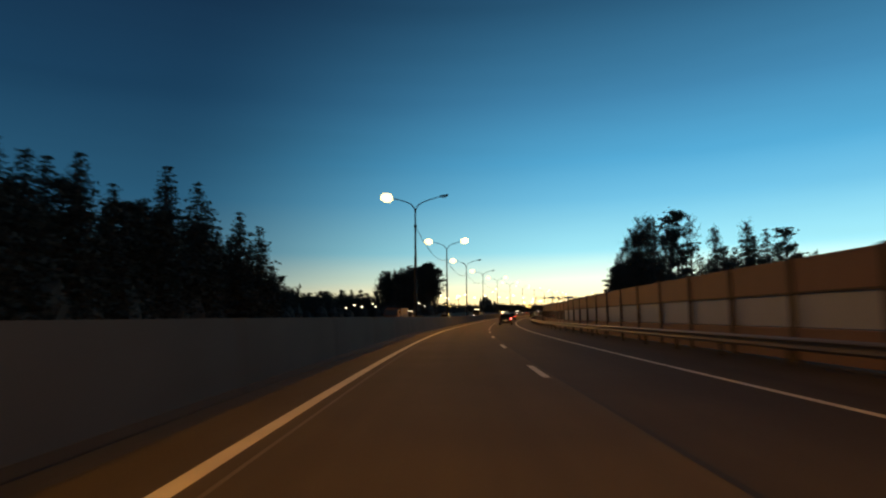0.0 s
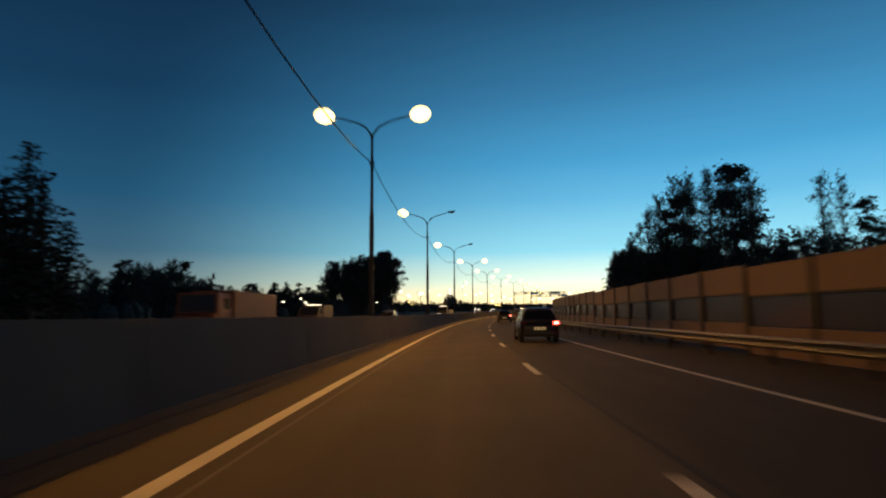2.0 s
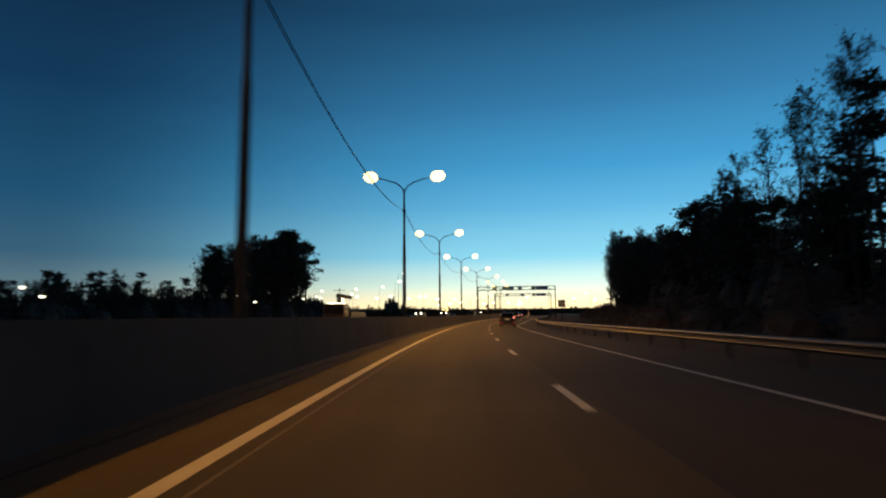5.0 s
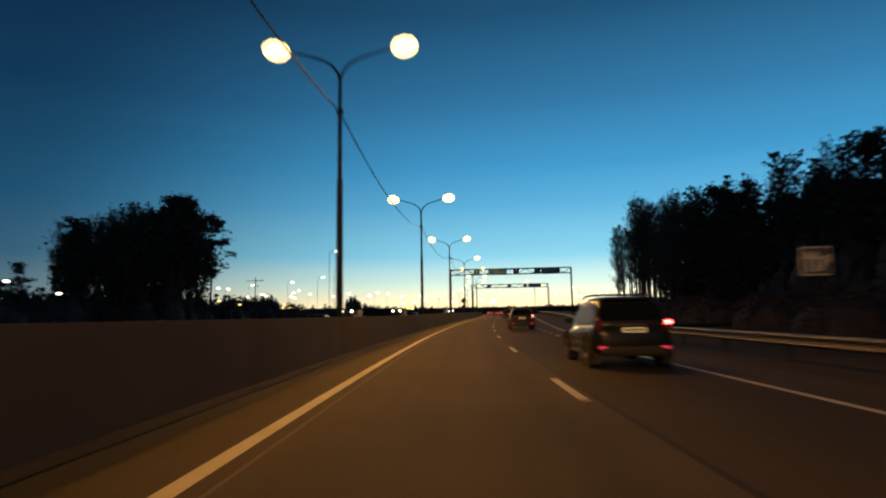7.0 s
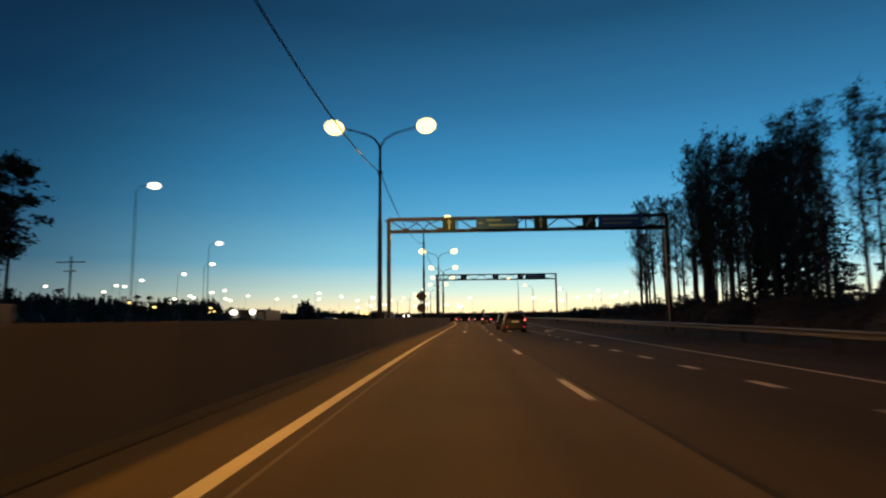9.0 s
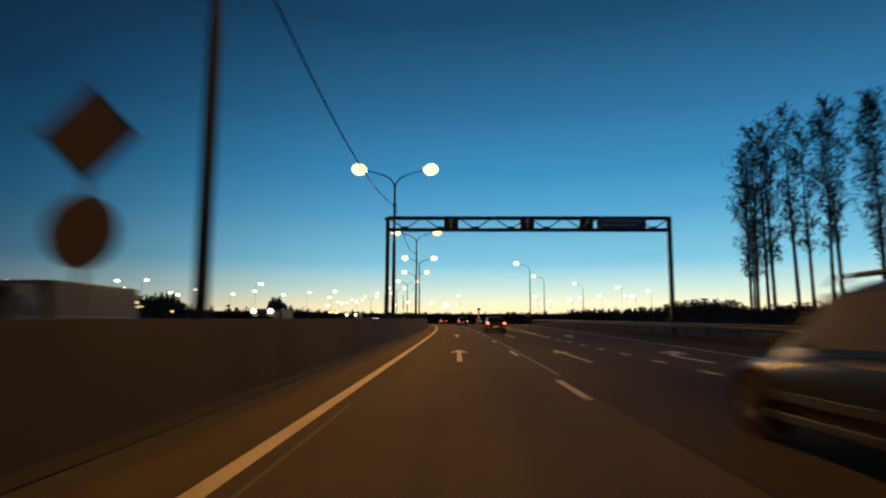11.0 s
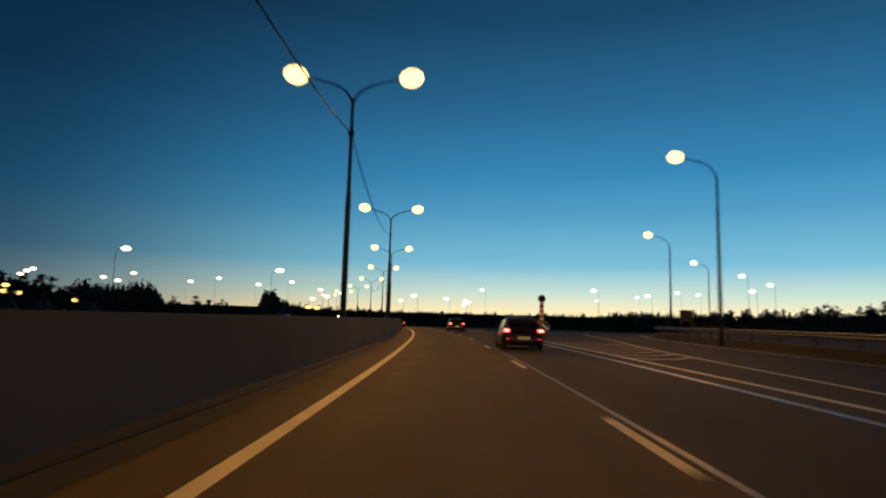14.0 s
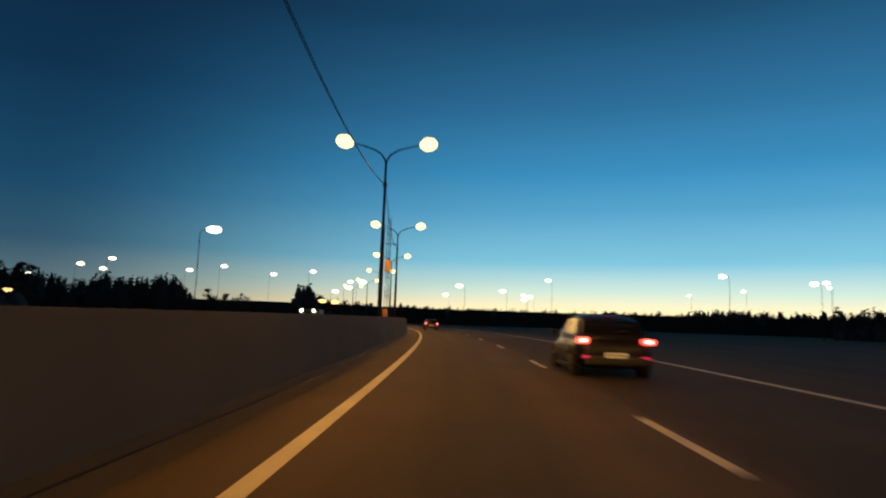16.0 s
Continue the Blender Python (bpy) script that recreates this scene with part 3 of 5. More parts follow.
def far_lamp(s, d, z, name_group, side, lens=None, size=0.0):
    """A lamp far from the road, given by the place of its lens; side: which way its arm points."""
    r = 1.6
    # lens widens with distance, its shape standing in for the lamp's glare
    far = size or min(1.25, 0.52 + max(0.0, s - 380) * 0.0018)
    lamp = thing("street_lamp", place(s, d - side * r), "far street lamp, its lens a glowing white spot" if lens is None else "low yard lamp with a glowing lens", "street lamp", name_group)
    part("pole", rod(bmesh.new(), (0, 0, -0.6), (0, 0, z - 0.5), 0.06, 0.04, 6), STEEL, lamp)
    part("arm", tube(bmesh.new(), [(0, 0, z - 0.55), (side * 0.25, 0, z - 0.12), (side * r * 0.8, 0, z + 0.02)], 0.03, 5), STEEL, lamp)
    head = part("lamp_head", box(bmesh.new(), side * r, 0, z + 0.06, 0.8, 0.32, 0.12, 0.03), STEEL, lamp)
    bm = bmesh.new()
    bmesh.ops.create_uvsphere(bm, u_segments=12, v_segments=7, radius=1, matrix=Matrix.Translation((side * r, 0, z - 0.05)) @ Matrix.Diagonal((far * 1.15, far * 0.6, far * 0.56, 1)))
    part("lens", bm, lens or LENS_FAR, head, "glowing lamp lens", smooth=True)


POLES = [51.46, 86.8, 121.51, 156.25, 191.34, 226.26, 261.31, 296.31, 331.57, 366.68, 401.74, 437.26, 472.89, 508.58, 544.13, 579.7, 615.2, 650.8, 686.2]
DARK_RIGHT, DARK_LEFT = (0, 2, 3), (8,)


def build_street_lamps():
    for i, s in enumerate(POLES):
        street_light(place(s, -4.83), i not in DARK_LEFT, i not in DARK_RIGHT)
    # unseen lamp behind the start, added to brighten the first stretch of road
    street_light(place(-19.0, -4.83), True, True, 1.9 * LAMP_WATTS)
    for i, (a, b) in enumerate(zip(POLES[:15], POLES[1:16])):
        cable = thing("overhead_cable", place(a, -4.83), "pair of thin black cables sagging between lamp posts", "cable", "overhead cables")
        inv = cable.matrix_basis.inverted()
        for dx, sag, z in ((-0.05, 1.15, 9.92), (0.05, 1.2, 9.88)):
            pts = []
            for j in range(11):
                u = j / 10
                p = spot(a, -4.83 + dx, z).lerp(spot(b, -4.83 + dx, z), u)
                p.z -= sag * 4 * u * (1 - u)
                pts.append(inv @ p)
            part("wire", tube(bmesh.new(), pts, 0.015, 5), CABLE, cable)
    # exit ramp
    for s, d, h in ((450.9, 18.97, 13.2), (487.0, 31.4, 13.2), (517.5, 54.5, 13.45)):
        single_lamp(place(s, d), "ramp street lamps", h, LENS if s < 500 else LENS_FAR)
    for s, d, z in ((544.8, 81.4, 14.4), (568.3, 110.0, 14.9), (561, 97.5, 12.2), (595, 69.2, 13.3), (620, 120.5, 15.8), (582, 79.8, 11.3), (677, 64.1, 17.6)):
        far_lamp(s, d, z, "ramp street lamps", -1)
    for s, d, z in ((688, 161, 18.6), (666, 177, 19.6), (705, 150, 17.0), (746, 91.6, 15.8), (640, 20, 11.6), (668, 43, 12.4), (689, 63, 12.0), (702, 67, 11.4), (758, 7.7, 18.6), (720, 40, 13.0)):
        far_lamp(s, d, z, "distant street lamps", -1)
    # side road that leaves beyond the opposite carriageway
    for s, d, z in ((312.5, -27.0, 13.1), (351.3, -37.1, 12.8), (380, -49.8, 12.3), (414, -69.5, 12.8), (448, -94.4, 13.3), (509.6, -121.4, 14.4), (534, -131.6, 16.0), (518.5, -49.3, 12.0), (543.7, -26.7, 11.2), (521.8, -91.8, 12.6), (567, -93.6, 15.6)):
        far_lamp(s, d, z, "side street lamps", 1)
    # the slope behind it
    for s, d, z in ((726, -126.6, 17.3), (792, -126, 16.4), (698, -118, 18.3), (718, -95.6, 17.4), (735, -91, 17.0), (701, -83.2, 18.7), (728, -60.8, 17.9), (727, -48.5, 20.0), (736, -29.2, 18.5), (730, -14.2, 20.2), (677, -116, 16.4), (555, -165, 16.8), (641, -159, 18.0), (640, -7.3, 11.4), (674, -7.9, 11.5), (707, -8.3, 11.5)):
        far_lamp(s, d, z, "distant street lamps", 1)
    for s, d, z in ((610, -104, 8.6), (600, -101, 6.6), (628, -106, 7.0), (640, -93, 5.6), (623, -144, 11.8), (613, -131, 9.2), (660, -17, 6.4), (664, -13, 6.3), (606, -122, 5.2)):
        far_lamp(s, d, z, "yellow yard lamps", 1, LENS_YELLOW)
    for s, d, z in ((187, -54, 3.8), (194.4, -54, 4.7), (201.5, -54, 4.3), (212.2, -54, 5.3), (215.4, -54, 4.3), (268, -54, 6.0), (276.5, -54, 4.8)):
        far_lamp(s, d, z, "small yard lamps", 1, LENS_FAR, 0.36)


# ---------------------------------------------------------------- gantries and signs
def sign_arrow(bm, cx, cz, h, lean=0.0, y=-0.06):
    c, s = math.cos(lean), math.sin(lean)
    R = lambda x, z: (cx + x * c + z * s, cz - x * s + z * c)
    w = h * 0.09
    prism(bm, [R(-w, -h / 2), R(w, -h / 2), R(w, h * 0.12), R(-w, h * 0.12)], y - 0.008, y)
    prism(bm, [R(-h * 0.25, h * 0.1), R(h * 0.25, h * 0.1), R(0, h / 2)], y - 0.008, y)


def gantry(s, dl, dr, z0, z1, arrows, boards):
    g = thing("sign_gantry", place(s, 0), "dark steel truss gantry over the carriageway with lane signs", "gantry", "sign gantries")
    for d in (dl, dr):
        bm = box(bmesh.new(), d, 0, z1 / 2, 0.26, 0.3, z1 + 0.1, 0.02)
        leg = part("leg", bm, GANTRY, g)
        part("base_plate", box(bmesh.new(), d, 0, 0.02, 0.7, 0.7, 0.08), GANTRY, leg)
    for z in (z0, z1):
        for y in (-0.32, 0.32):
            part("chord", box(bmesh.new(), (dl + dr) / 2, y, z, dr - dl, 0.13, 0.15, 0.01), GANTRY, g)
    n = 16
    w = (dr - dl) / n
    for i in range(n):
        a, b = (z0, z1) if i % 2 else (z1, z0)
        part("brace", rod(bmesh.new(), (dl + w * i, -0.32, a), (dl + w * (i + 1), -0.32, b), 0.04, 0.04, 6), GANTRY, g)
        part("gusset", prism(bmesh.new(), [(dl + w * i - 0.26, a + (0.07 if a < b else -0.07)), (dl + w * i + 0.26, a + (0.07 if a < b else -0.07)), (dl + w * i + 0.17, a + (0.2 if a < b else -0.2)), (dl + w * i - 0.17, a + (0.2 if a < b else -0.2))], -0.335, -0.315), GANTRY, g)
    for i in range(0, n + 1, 4):
        part("strut", rod(bmesh.new(), (dl + w * i, 0.32, z0), (dl + w * i, 0.32, z1), 0.045, 0.045, 6), GANTRY, g)
    zc, h = (z0 + z1) / 2, z1 - z0 + 0.12
    for d, lean in arrows:
        sg = part("lane_sign", box(bmesh.new(), d, -0.47, zc, 0.95, 0.08, h, 0.01), SIGN_DARK, g, "dark lane sign with a white arrow")
        bm = bmesh.new()
        sign_arrow(bm, d, zc, h * 0.78, lean, -0.52)
        part("arrow", bm, SIGN_PALE, sg, "white arrow")
    for a, b, bars in boards:
        sg = part("direction_sign", box(bmesh.new(), (a + b) / 2, -0.47, zc, b - a, 0.08, h * 0.86, 0.01), SIGN_BLUE, g, "blue direction sign with illegible white lines")
        for u, v, zz in bars:
            part("text_bar", box(bmesh.new(), a + (b - a) * (u + v) / 2, -0.517, zc + zz * h, (b - a) * (v - u), 0.012, h * 0.13), SIGN_PALE, sg)


def build_signs():
    gantry(305.3, -5.45, 14.65, 7.6, 8.5, ((-1.0, 0), (5.6, 0), (9.05, 0.6)),
           ((0.95, 4.0, ((0.05, 0.16, 0), (0.25, 0.6, 0.2), (0.3, 0.95, -0.15))), (9.7, 12.8, ((0.1, 0.9, 0.15), (0.1, 0.75, -0.15)))))
    gantry(363.2, -4.95, 14.76, 7.5, 8.34, ((-0.5, 0), (4.8, 0), (8.9, 0.6)),
           ((9.7, 13.0, ((0.08, 0.92, 0.15), (0.08, 0.8, -0.15))),))

    # diamond over a disc in the median, seen from the back
    sg = thing("road_sign", place(327.9, -4.85), "dark brown back of a diamond sign above a dark round sign", "road sign")
    part("post", rod(bmesh.new(), (0, 0.04, 0), (0, 0.04, 4.3), 0.04, 0.04, 10), GALV, sg)
    dm = part("diamond", prism(bmesh.new(), [(0, -0.64), (0.64, 0), (0, 0.64), (-0.64, 0)], -0.02, 0.0), SIGN_DARK, sg, "dark rim of the diamond sign", matrix=Matrix.Translation((0, 0, 3.65)))
    part("face", prism(bmesh.new(), [(0, -0.56), (0.56, 0), (0, 0.56), (-0.56, 0)], -0.028, -0.021), SIGN_BROWN, dm, "dull brown sign back")
    part("disc", disc(bmesh.new(), (0, -0.01, 2.38), 0.47, 0.03), SIGN_BROWN, sg, "dull brown round sign back")

    mast = thing("lattice_mast", place(519.2, -5.05), "slim steel lattice mast with an amber box in the median", "mast")
    legs = [(-0.17, -0.1), (0.17, -0.1), (0.0, 0.2)]
    for x, y in legs:
        part("leg", rod(bmesh.new(), (x, y, -0.1), (x * 0.8, y * 0.8, 9.4), 0.03, 0.024, 6), STEEL, mast)
    for i in range(12):
        z = 0.5 + 0.78 * i
        for (x0, y0), (x1, y1) in zip(legs, legs[1:] + legs[:1]):
            part("tie", rod(bmesh.new(), (x0 * 0.9, y0 * 0.9, z), (x1 * 0.9, y1 * 0.9, z + (0.39 if i % 2 else -0.39)), 0.012, 0.012, 5), STEEL, mast)
    part("crossbar", box(bmesh.new(), 0.16, -0.1, 7.3, 0.9, 0.06, 0.07, 0.01), STEEL, mast)
    part("signal_box", box(bmesh.new(), 0, -0.22, 5.5, 0.46, 0.22, 0.95, 0.03), SIGN_AMBER, mast, "amber box")
    part("cabinet", box(bmesh.new(), -0.05, -0.26, 1.55, 0.4, 0.24, 0.9, 0.03), mat("pale_orange_paint", (0.5, 0.25, 0.12), 0.5, vary=0.15, scale=3, fine=20, bump=0.03), mast, "pale orange cabinet")

    sg = thing("road_sign", place(220.3, 11.0), "white lane diagram sign on a post behind the rail", "road sign")
    part("post", rod(bmesh.new(), (0, 0.06, -0.1), (0, 0.06, 3.2), 0.04, 0.04, 8), DARKPOST, sg)
    bd = part("board", box(bmesh.new(), 0, 0, 2.75, 0.9, 0.03, 0.88, 0.01), SIGN_WHITE, sg, "white sign board rim")
    part("field", box(bmesh.new(), 0, -0.022, 2.75, 0.81, 0.012, 0.79), SIGN_GREY, bd, "faded blue field")
    for x, z, h, lean in ((-0.24, 2.75, 0.66, 0), (0.0, 2.75, 0.66, 0), (0.24, 2.71, 0.58, 0.5)):
        bm = bmesh.new()
        sign_arrow(bm, x, z, h, lean, -0.03)
        part("arrow", bm, SIGN_WHITE, bd)

    # head of the exit gore
    gs = thing("crash_cushion", place(468.8, 10.35), "amber crash cushion with a blue round sign and striped post", "crash cushion")
    bm = box(bmesh.new(), 0, 0.5, 0.74, 1.14, 1.1, 1.42, 0.16)
    part("cushion", bm, mat("amber_plastic", (0.26, 0.12, 0.018), 0.5, vary=0.15, scale=2, fine=20, bump=0.05), gs, "amber plastic cushion body", smooth=False)
    bd = part("disc", disc(bmesh.new(), (0.28, -0.12, 0.85), 0.52, 0.03), SIGN_BLUE, gs, "blue round sign")
    bm = bmesh.new()
    sign_arrow(bm, 0.28, 0.85, 0.92, 2.2, -0.14)
    part("arrow", bm, SIGN_WHITE, bd)
    for i in range(7):
        part("post_band", rod(bmesh.new(), (0, 0.4, 1.5 + 0.25 * i), (0, 0.4, 1.75 + 0.25 * i), 0.2, 0.2, 14), SIGN_RED if i % 2 else SIGN_WHITE, gs)
    part("beacon", disc(bmesh.new(), (0, 0.35, 3.62), 0.36, 0.14), BLACKPLASTIC, gs, "dark round beacon")
    part("beacon_lens", disc(bmesh.new(), (0, 0.26, 3.62), 0.2, 0.05), GLASS, gs)

    sg = thing("road_sign", place(459.5, 20.4), "square dark sign board on posts beside the ramp", "road sign")
    for x in (-0.5, 0.5):
        part("post", rod(bmesh.new(), (x, 0.05, 0), (x, 0.05, 2.6), 0.04, 0.04, 8), GALV, sg)
    part("board", box(bmesh.new(), 0, 0, 2.15, 1.1, 0.04, 0.95, 0.01), BLACKPLASTIC, sg, "dark grey board")


# ---------------------------------------------------------------- vehicles
def wheel(parent, x, y, r, w, rubber=RUBBER):
    bm = bmesh.new()
    tyre = part("wheel", disc(bm, (0, 0, 0), r, w, "X", 24), rubber, parent, "black tyre" if rubber == RUBBER else "mud-dusted tyre", matrix=Matrix.Translation((x, y, r)))
    sx = 1 if x > 0 else -1
    bm = disc(bmesh.new(), (sx * (w / 2 + 0.004), 0, 0), r * 0.62, 0.02, "X", 20)
    for k in range(5):
        a = k * 1.2566
        rod(bm, (sx * (w / 2 + 0.02), 0, 0), (sx * (w / 2 + 0.015), r * 0.56 * math.cos(a), r * 0.56 * math.sin(a)), 0.035, 0.03, 6)
    part("rim", bm, CHROME, tyre, "alloy rim")


def loft(bm, sections):
    """Skin over cross-sections, each a list of points with as many corners."""
    rings = [[bm.verts.new(p) for p in sec] for sec in sections]
    for a, b in zip(rings, rings[1:]):
        n = len(a)
        for i in range(n):
            bm.faces.new((a[i], a[(i + 1) % n], b[(i + 1) % n], b[i]))
    bm.faces.new(rings[0])
    bm.faces.new(rings[-1][::-1])
    bmesh.ops.recalc_face_normals(bm, faces=bm.faces)
    return bm


def car(m, paint, label, length=4.3, width=1.78, height=1.65, belt=0.98, clear=0.22, rack=False, rake=0.0, plate_z=0.66, left_tail=True, right_tail=True, heads=False, group=""):
    """y = 0 at the rear bumper, y = length at the nose."""
    c = thing("car", m, label, "car", group)
    hw, L = width / 2, length
    k, t = belt, height

    def hoop(y, w, z0, z1, e=4.5, lean=0.0, n=28):
        """A rounded cross-section, its sides leaning inwards towards the top."""
        pts = []
        for i in range(n):
            a = 6.28319 * (i + 0.5) / n
            ca, sa = math.cos(a), math.sin(a)
            x, v = math.copysign(abs(ca) ** (2 / e), ca), math.copysign(abs(sa) ** (2 / e), sa)
            pts.append((x * w * (1 - lean * (v + 1) / 2), y, (z0 + z1) / 2 + v * (z1 - z0) / 2))
        return pts
    sq = 7.5 if rack else 5
    part("body", loft(bmesh.new(), [hoop(-0.01, hw * 0.70, 0.46, k - 0.26, 3), hoop(0.02, hw * (0.88 if rack else 0.82), 0.40, k - (0.08 if rack else 0.17), sq - 1.5), hoop(0.1, hw * 0.95, clear + 0.1, k - 0.04, sq), hoop(0.3, hw * 0.99, clear + 0.03, k, sq), hoop(0.7, hw, clear, k, sq), hoop(L * 0.4, hw, clear, k, sq),
                                    hoop(L * 0.62, hw, clear, k - 0.01, 5), hoop(L * 0.74, hw * 0.99, clear, k - 0.06), hoop(L * 0.88, hw * 0.95, clear + 0.02, k - 0.14, 4), hoop(L * 0.96, hw * 0.86, clear + 0.08, k - 0.24, 3.5), hoop(L * 0.995, hw * 0.7, clear + 0.18, k - 0.34, 3)]), paint, c, smooth=True)
    part("cabin", loft(bmesh.new(), [hoop(0.10, hw * 0.90, k - 0.25, k + 0.03, 6, 0.06), hoop(0.26 + rake * 0.5, hw * 0.93, k - 0.25, k + (t - k) * 0.55, 6, 0.14), hoop(0.42 + rake, hw * 0.94, k - 0.25, t - 0.1, 6, 0.2), hoop(0.62 + rake, hw * 0.95, k - 0.25, t - 0.025, 6, 0.22), hoop(1.0 + rake, hw * 0.95, k - 0.25, t, 6, 0.22),
                                     hoop(L * 0.42, hw * 0.95, k - 0.25, t, 6, 0.21), hoop(L * 0.5, hw * 0.95, k - 0.25, t - 0.05, 6, 0.2), hoop(L * 0.56, hw * 0.95, k - 0.25, t - 0.16, 6, 0.18), hoop(L * 0.72, hw * 0.92, k - 0.25, k - 0.02, 6, 0.06)]), paint, c, smooth=True)

    def pane(name, pts, glass=GLASS):
        bm = bmesh.new()
        bm.faces.new([bm.verts.new(p) for p in pts])
        bmesh.ops.solidify(bm, geom=bm.faces[:], thickness=0.008)
        bmesh.ops.recalc_face_normals(bm, faces=bm.faces)
        part(name, bm, glass, c)
    wb, wt = hw * 0.83, hw * 0.69
    yb, yt = 0.08 + rake * 0.1, 0.31 + rake * 0.83
    pane("rear_window", [(-wb, yb, k + 0.1), (wb, yb, k + 0.1), (wt, yt, t - 0.17), (-wt, yt, t - 0.17)])
    pane("windscreen", [(-wb, L * 0.705, k + 0.07), (wb, L * 0.705, k + 0.07), (wt, L * 0.542, t - 0.1), (-wt, L * 0.542, t - 0.1)])
    for sx in (-1, 1):
        x0, x1 = sx * (hw * 0.945 + 0.004), sx * (hw * 0.79 + 0.012)
        for a0, a1, b0, b1 in ((0.34 + rake * 0.5, 0.56 + rake, 0.80 + rake, 0.80 + rake), (0.86 + rake, 0.86 + rake, L * 0.405, L * 0.40), (L * 0.425, L * 0.42, L * 0.635, L * 0.515)):
            pane("side_window", [(x0, a0, k + 0.03), (x0, b0, k + 0.03), (x1, b1, t - 0.13), (x1, a1, t - 0.13)], DUSTY_SKY_GLASS if rack else GLASS)
        part("door_handle", box(bmesh.new(), sx * (hw + 0.012), L * 0.33, k - 0.12, 0.03, 0.16, 0.03, 0.008), BLACKPLASTIC, c)
        part("mirror", box(bmesh.new(), sx * (hw + 0.1), L * 0.64, k + 0.09, 0.2, 0.1, 0.15, 0.035), paint, c)
        part("sill", box(bmesh.new(), sx * (hw - 0.005), L * 0.48, clear + 0.05, 0.06, L * 0.42, 0.1, 0.02), BLACKPLASTIC, c)
        on = left_tail if sx < 0 else right_tail
        tz = k - (0.02 if rack else 0.08)
        tl = part("tail_lamp", box(bmesh.new(), sx * (hw * 0.85), 0.05, tz, 0.15 if rack else hw * 0.3, 0.16, 0.32 if rack else 0.15, 0.04), TAIL_OFF if rack or not on else TAIL, c, "glowing red tail lamp" if on else "unlit red tail lamp")
        if on:
            part("glow_ring", box(bmesh.new(), sx * (hw * 0.85), -0.03, tz + (0.05 if rack else 0), 0.13 if rack else hw * 0.25, 0.012, 0.12, 0.004), TAIL, tl, "glowing red lamp ring")
            part("bulb", box(bmesh.new(), sx * (hw * 0.85), -0.04, tz + (0.05 if rack else 0), 0.08 if rack else hw * 0.17, 0.012, 0.07, 0.004), BULB, tl, "white-hot lamp core")
        part("reflector", box(bmesh.new(), sx * (hw * 0.78), -0.03, 0.5, hw * 0.2, 0.03, 0.07, 0.01), REFLECT if left_tail or rack else TAIL_OFF, c, "red reflector")
        part("headlamp", box(bmesh.new(), sx * (hw * 0.7), L * 0.955, k - 0.33, hw * 0.3, 0.16, 0.16, 0.04), HEAD if heads else GLASS, c)
        wr = 0.36 if rack else 0.325
        for y in (L * 0.17, L * 0.81):
            part("wheel_well", disc(bmesh.new(), (sx * (hw - 0.04), y, wr + 0.02), wr + 0.07, 0.09, "X", 28), BLACKPLASTIC, c, "black wheel well")
            wheel(c, sx * (hw - 0.085), y, wr, 0.22, MUD if rack else RUBBER)
            if rack:
                part("mud_flap", box(bmesh.new(), sx * (hw - 0.1), y - wr - 0.06, 0.26, 0.24, 0.02, 0.3, 0.006), BLACKPLASTIC, c)
            pts = [(sx * (hw + 0.004), y + (wr + 0.085) * math.cos(a), wr + 0.02 + (wr + 0.085) * math.sin(a)) for a in [math.pi * (j / 10 * 1.16 - 0.08) for j in range(11)]]
            part("wheel_arch", tube(bmesh.new(), pts, 0.042 if rack else 0.022, 6), MUD if rack else paint, c, "flared wheel arch", smooth=True)
        part("side_moulding", box(bmesh.new(), sx * (hw + 0.006), L * 0.485, 0.56, 0.024, L * 0.40, 0.10, 0.008), BLACKPLASTIC, c)
        for y in (L * 0.235, L * 0.41, L * 0.635):
            part("door_seam", box(bmesh.new(), sx * (hw + 0.001), y, (clear + k) / 2 + 0.08, 0.008, 0.014, k - clear - 0.22), BLACKPLASTIC, c)
    part("bumper", box(bmesh.new(), 0, 0.04, 0.42, width * 0.84, 0.18, 0.24, 0.07), BLACKPLASTIC, c)
    pl = part("number_plate", box(bmesh.new(), 0, -0.06, plate_z, 0.52, 0.02, 0.115), PLATE, c, "white number plate with plain bars, given a faint glow")
    for j in range(3):
        part("plate_bar", box(bmesh.new(), -0.15 + 0.15 * j, -0.072, plate_z, 0.1, 0.006, 0.06), BLACKPLASTIC, pl)
    part("wiper", rod(bmesh.new(), (0, 0.13, k + 0.12), (0.3, 0.17, k + 0.18), 0.012, 0.01, 5), BLACKPLASTIC, c)
    part("brake_lamp", box(bmesh.new(), 0, 0.38 + rake, t - 0.08, 0.3, 0.05, 0.03), TAIL_OFF, c)
    if rack:
        for sx in (-1, 1):
            part("roof_rail", tube(bmesh.new(), [(sx * hw * 0.74, 0.55, t - 0.02), (sx * hw * 0.74, 0.65, t + 0.035), (sx * hw * 0.74, L * 0.47, t + 0.035), (sx * hw * 0.74, L * 0.5, t - 0.03)], 0.025, 8), BLACKPLASTIC, c)
        for y in (0.95, L * 0.4):
            part("roof_bar", box(bmesh.new(), 0, y, t + 0.05, width * 0.74, 0.06, 0.025, 0.008), BLACKPLASTIC, c)
        part("tailgate_strip", box(bmesh.new(), 0, 0.0, plate_z + 0.12, 0.62, 0.05, 0.05, 0.012), CHROME, c, "dull chrome strip")
        part("spoiler", box(bmesh.new(), 0, 0.42, t - 0.07, width * 0.66, 0.3, 0.05, 0.02), paint, c)
    return c


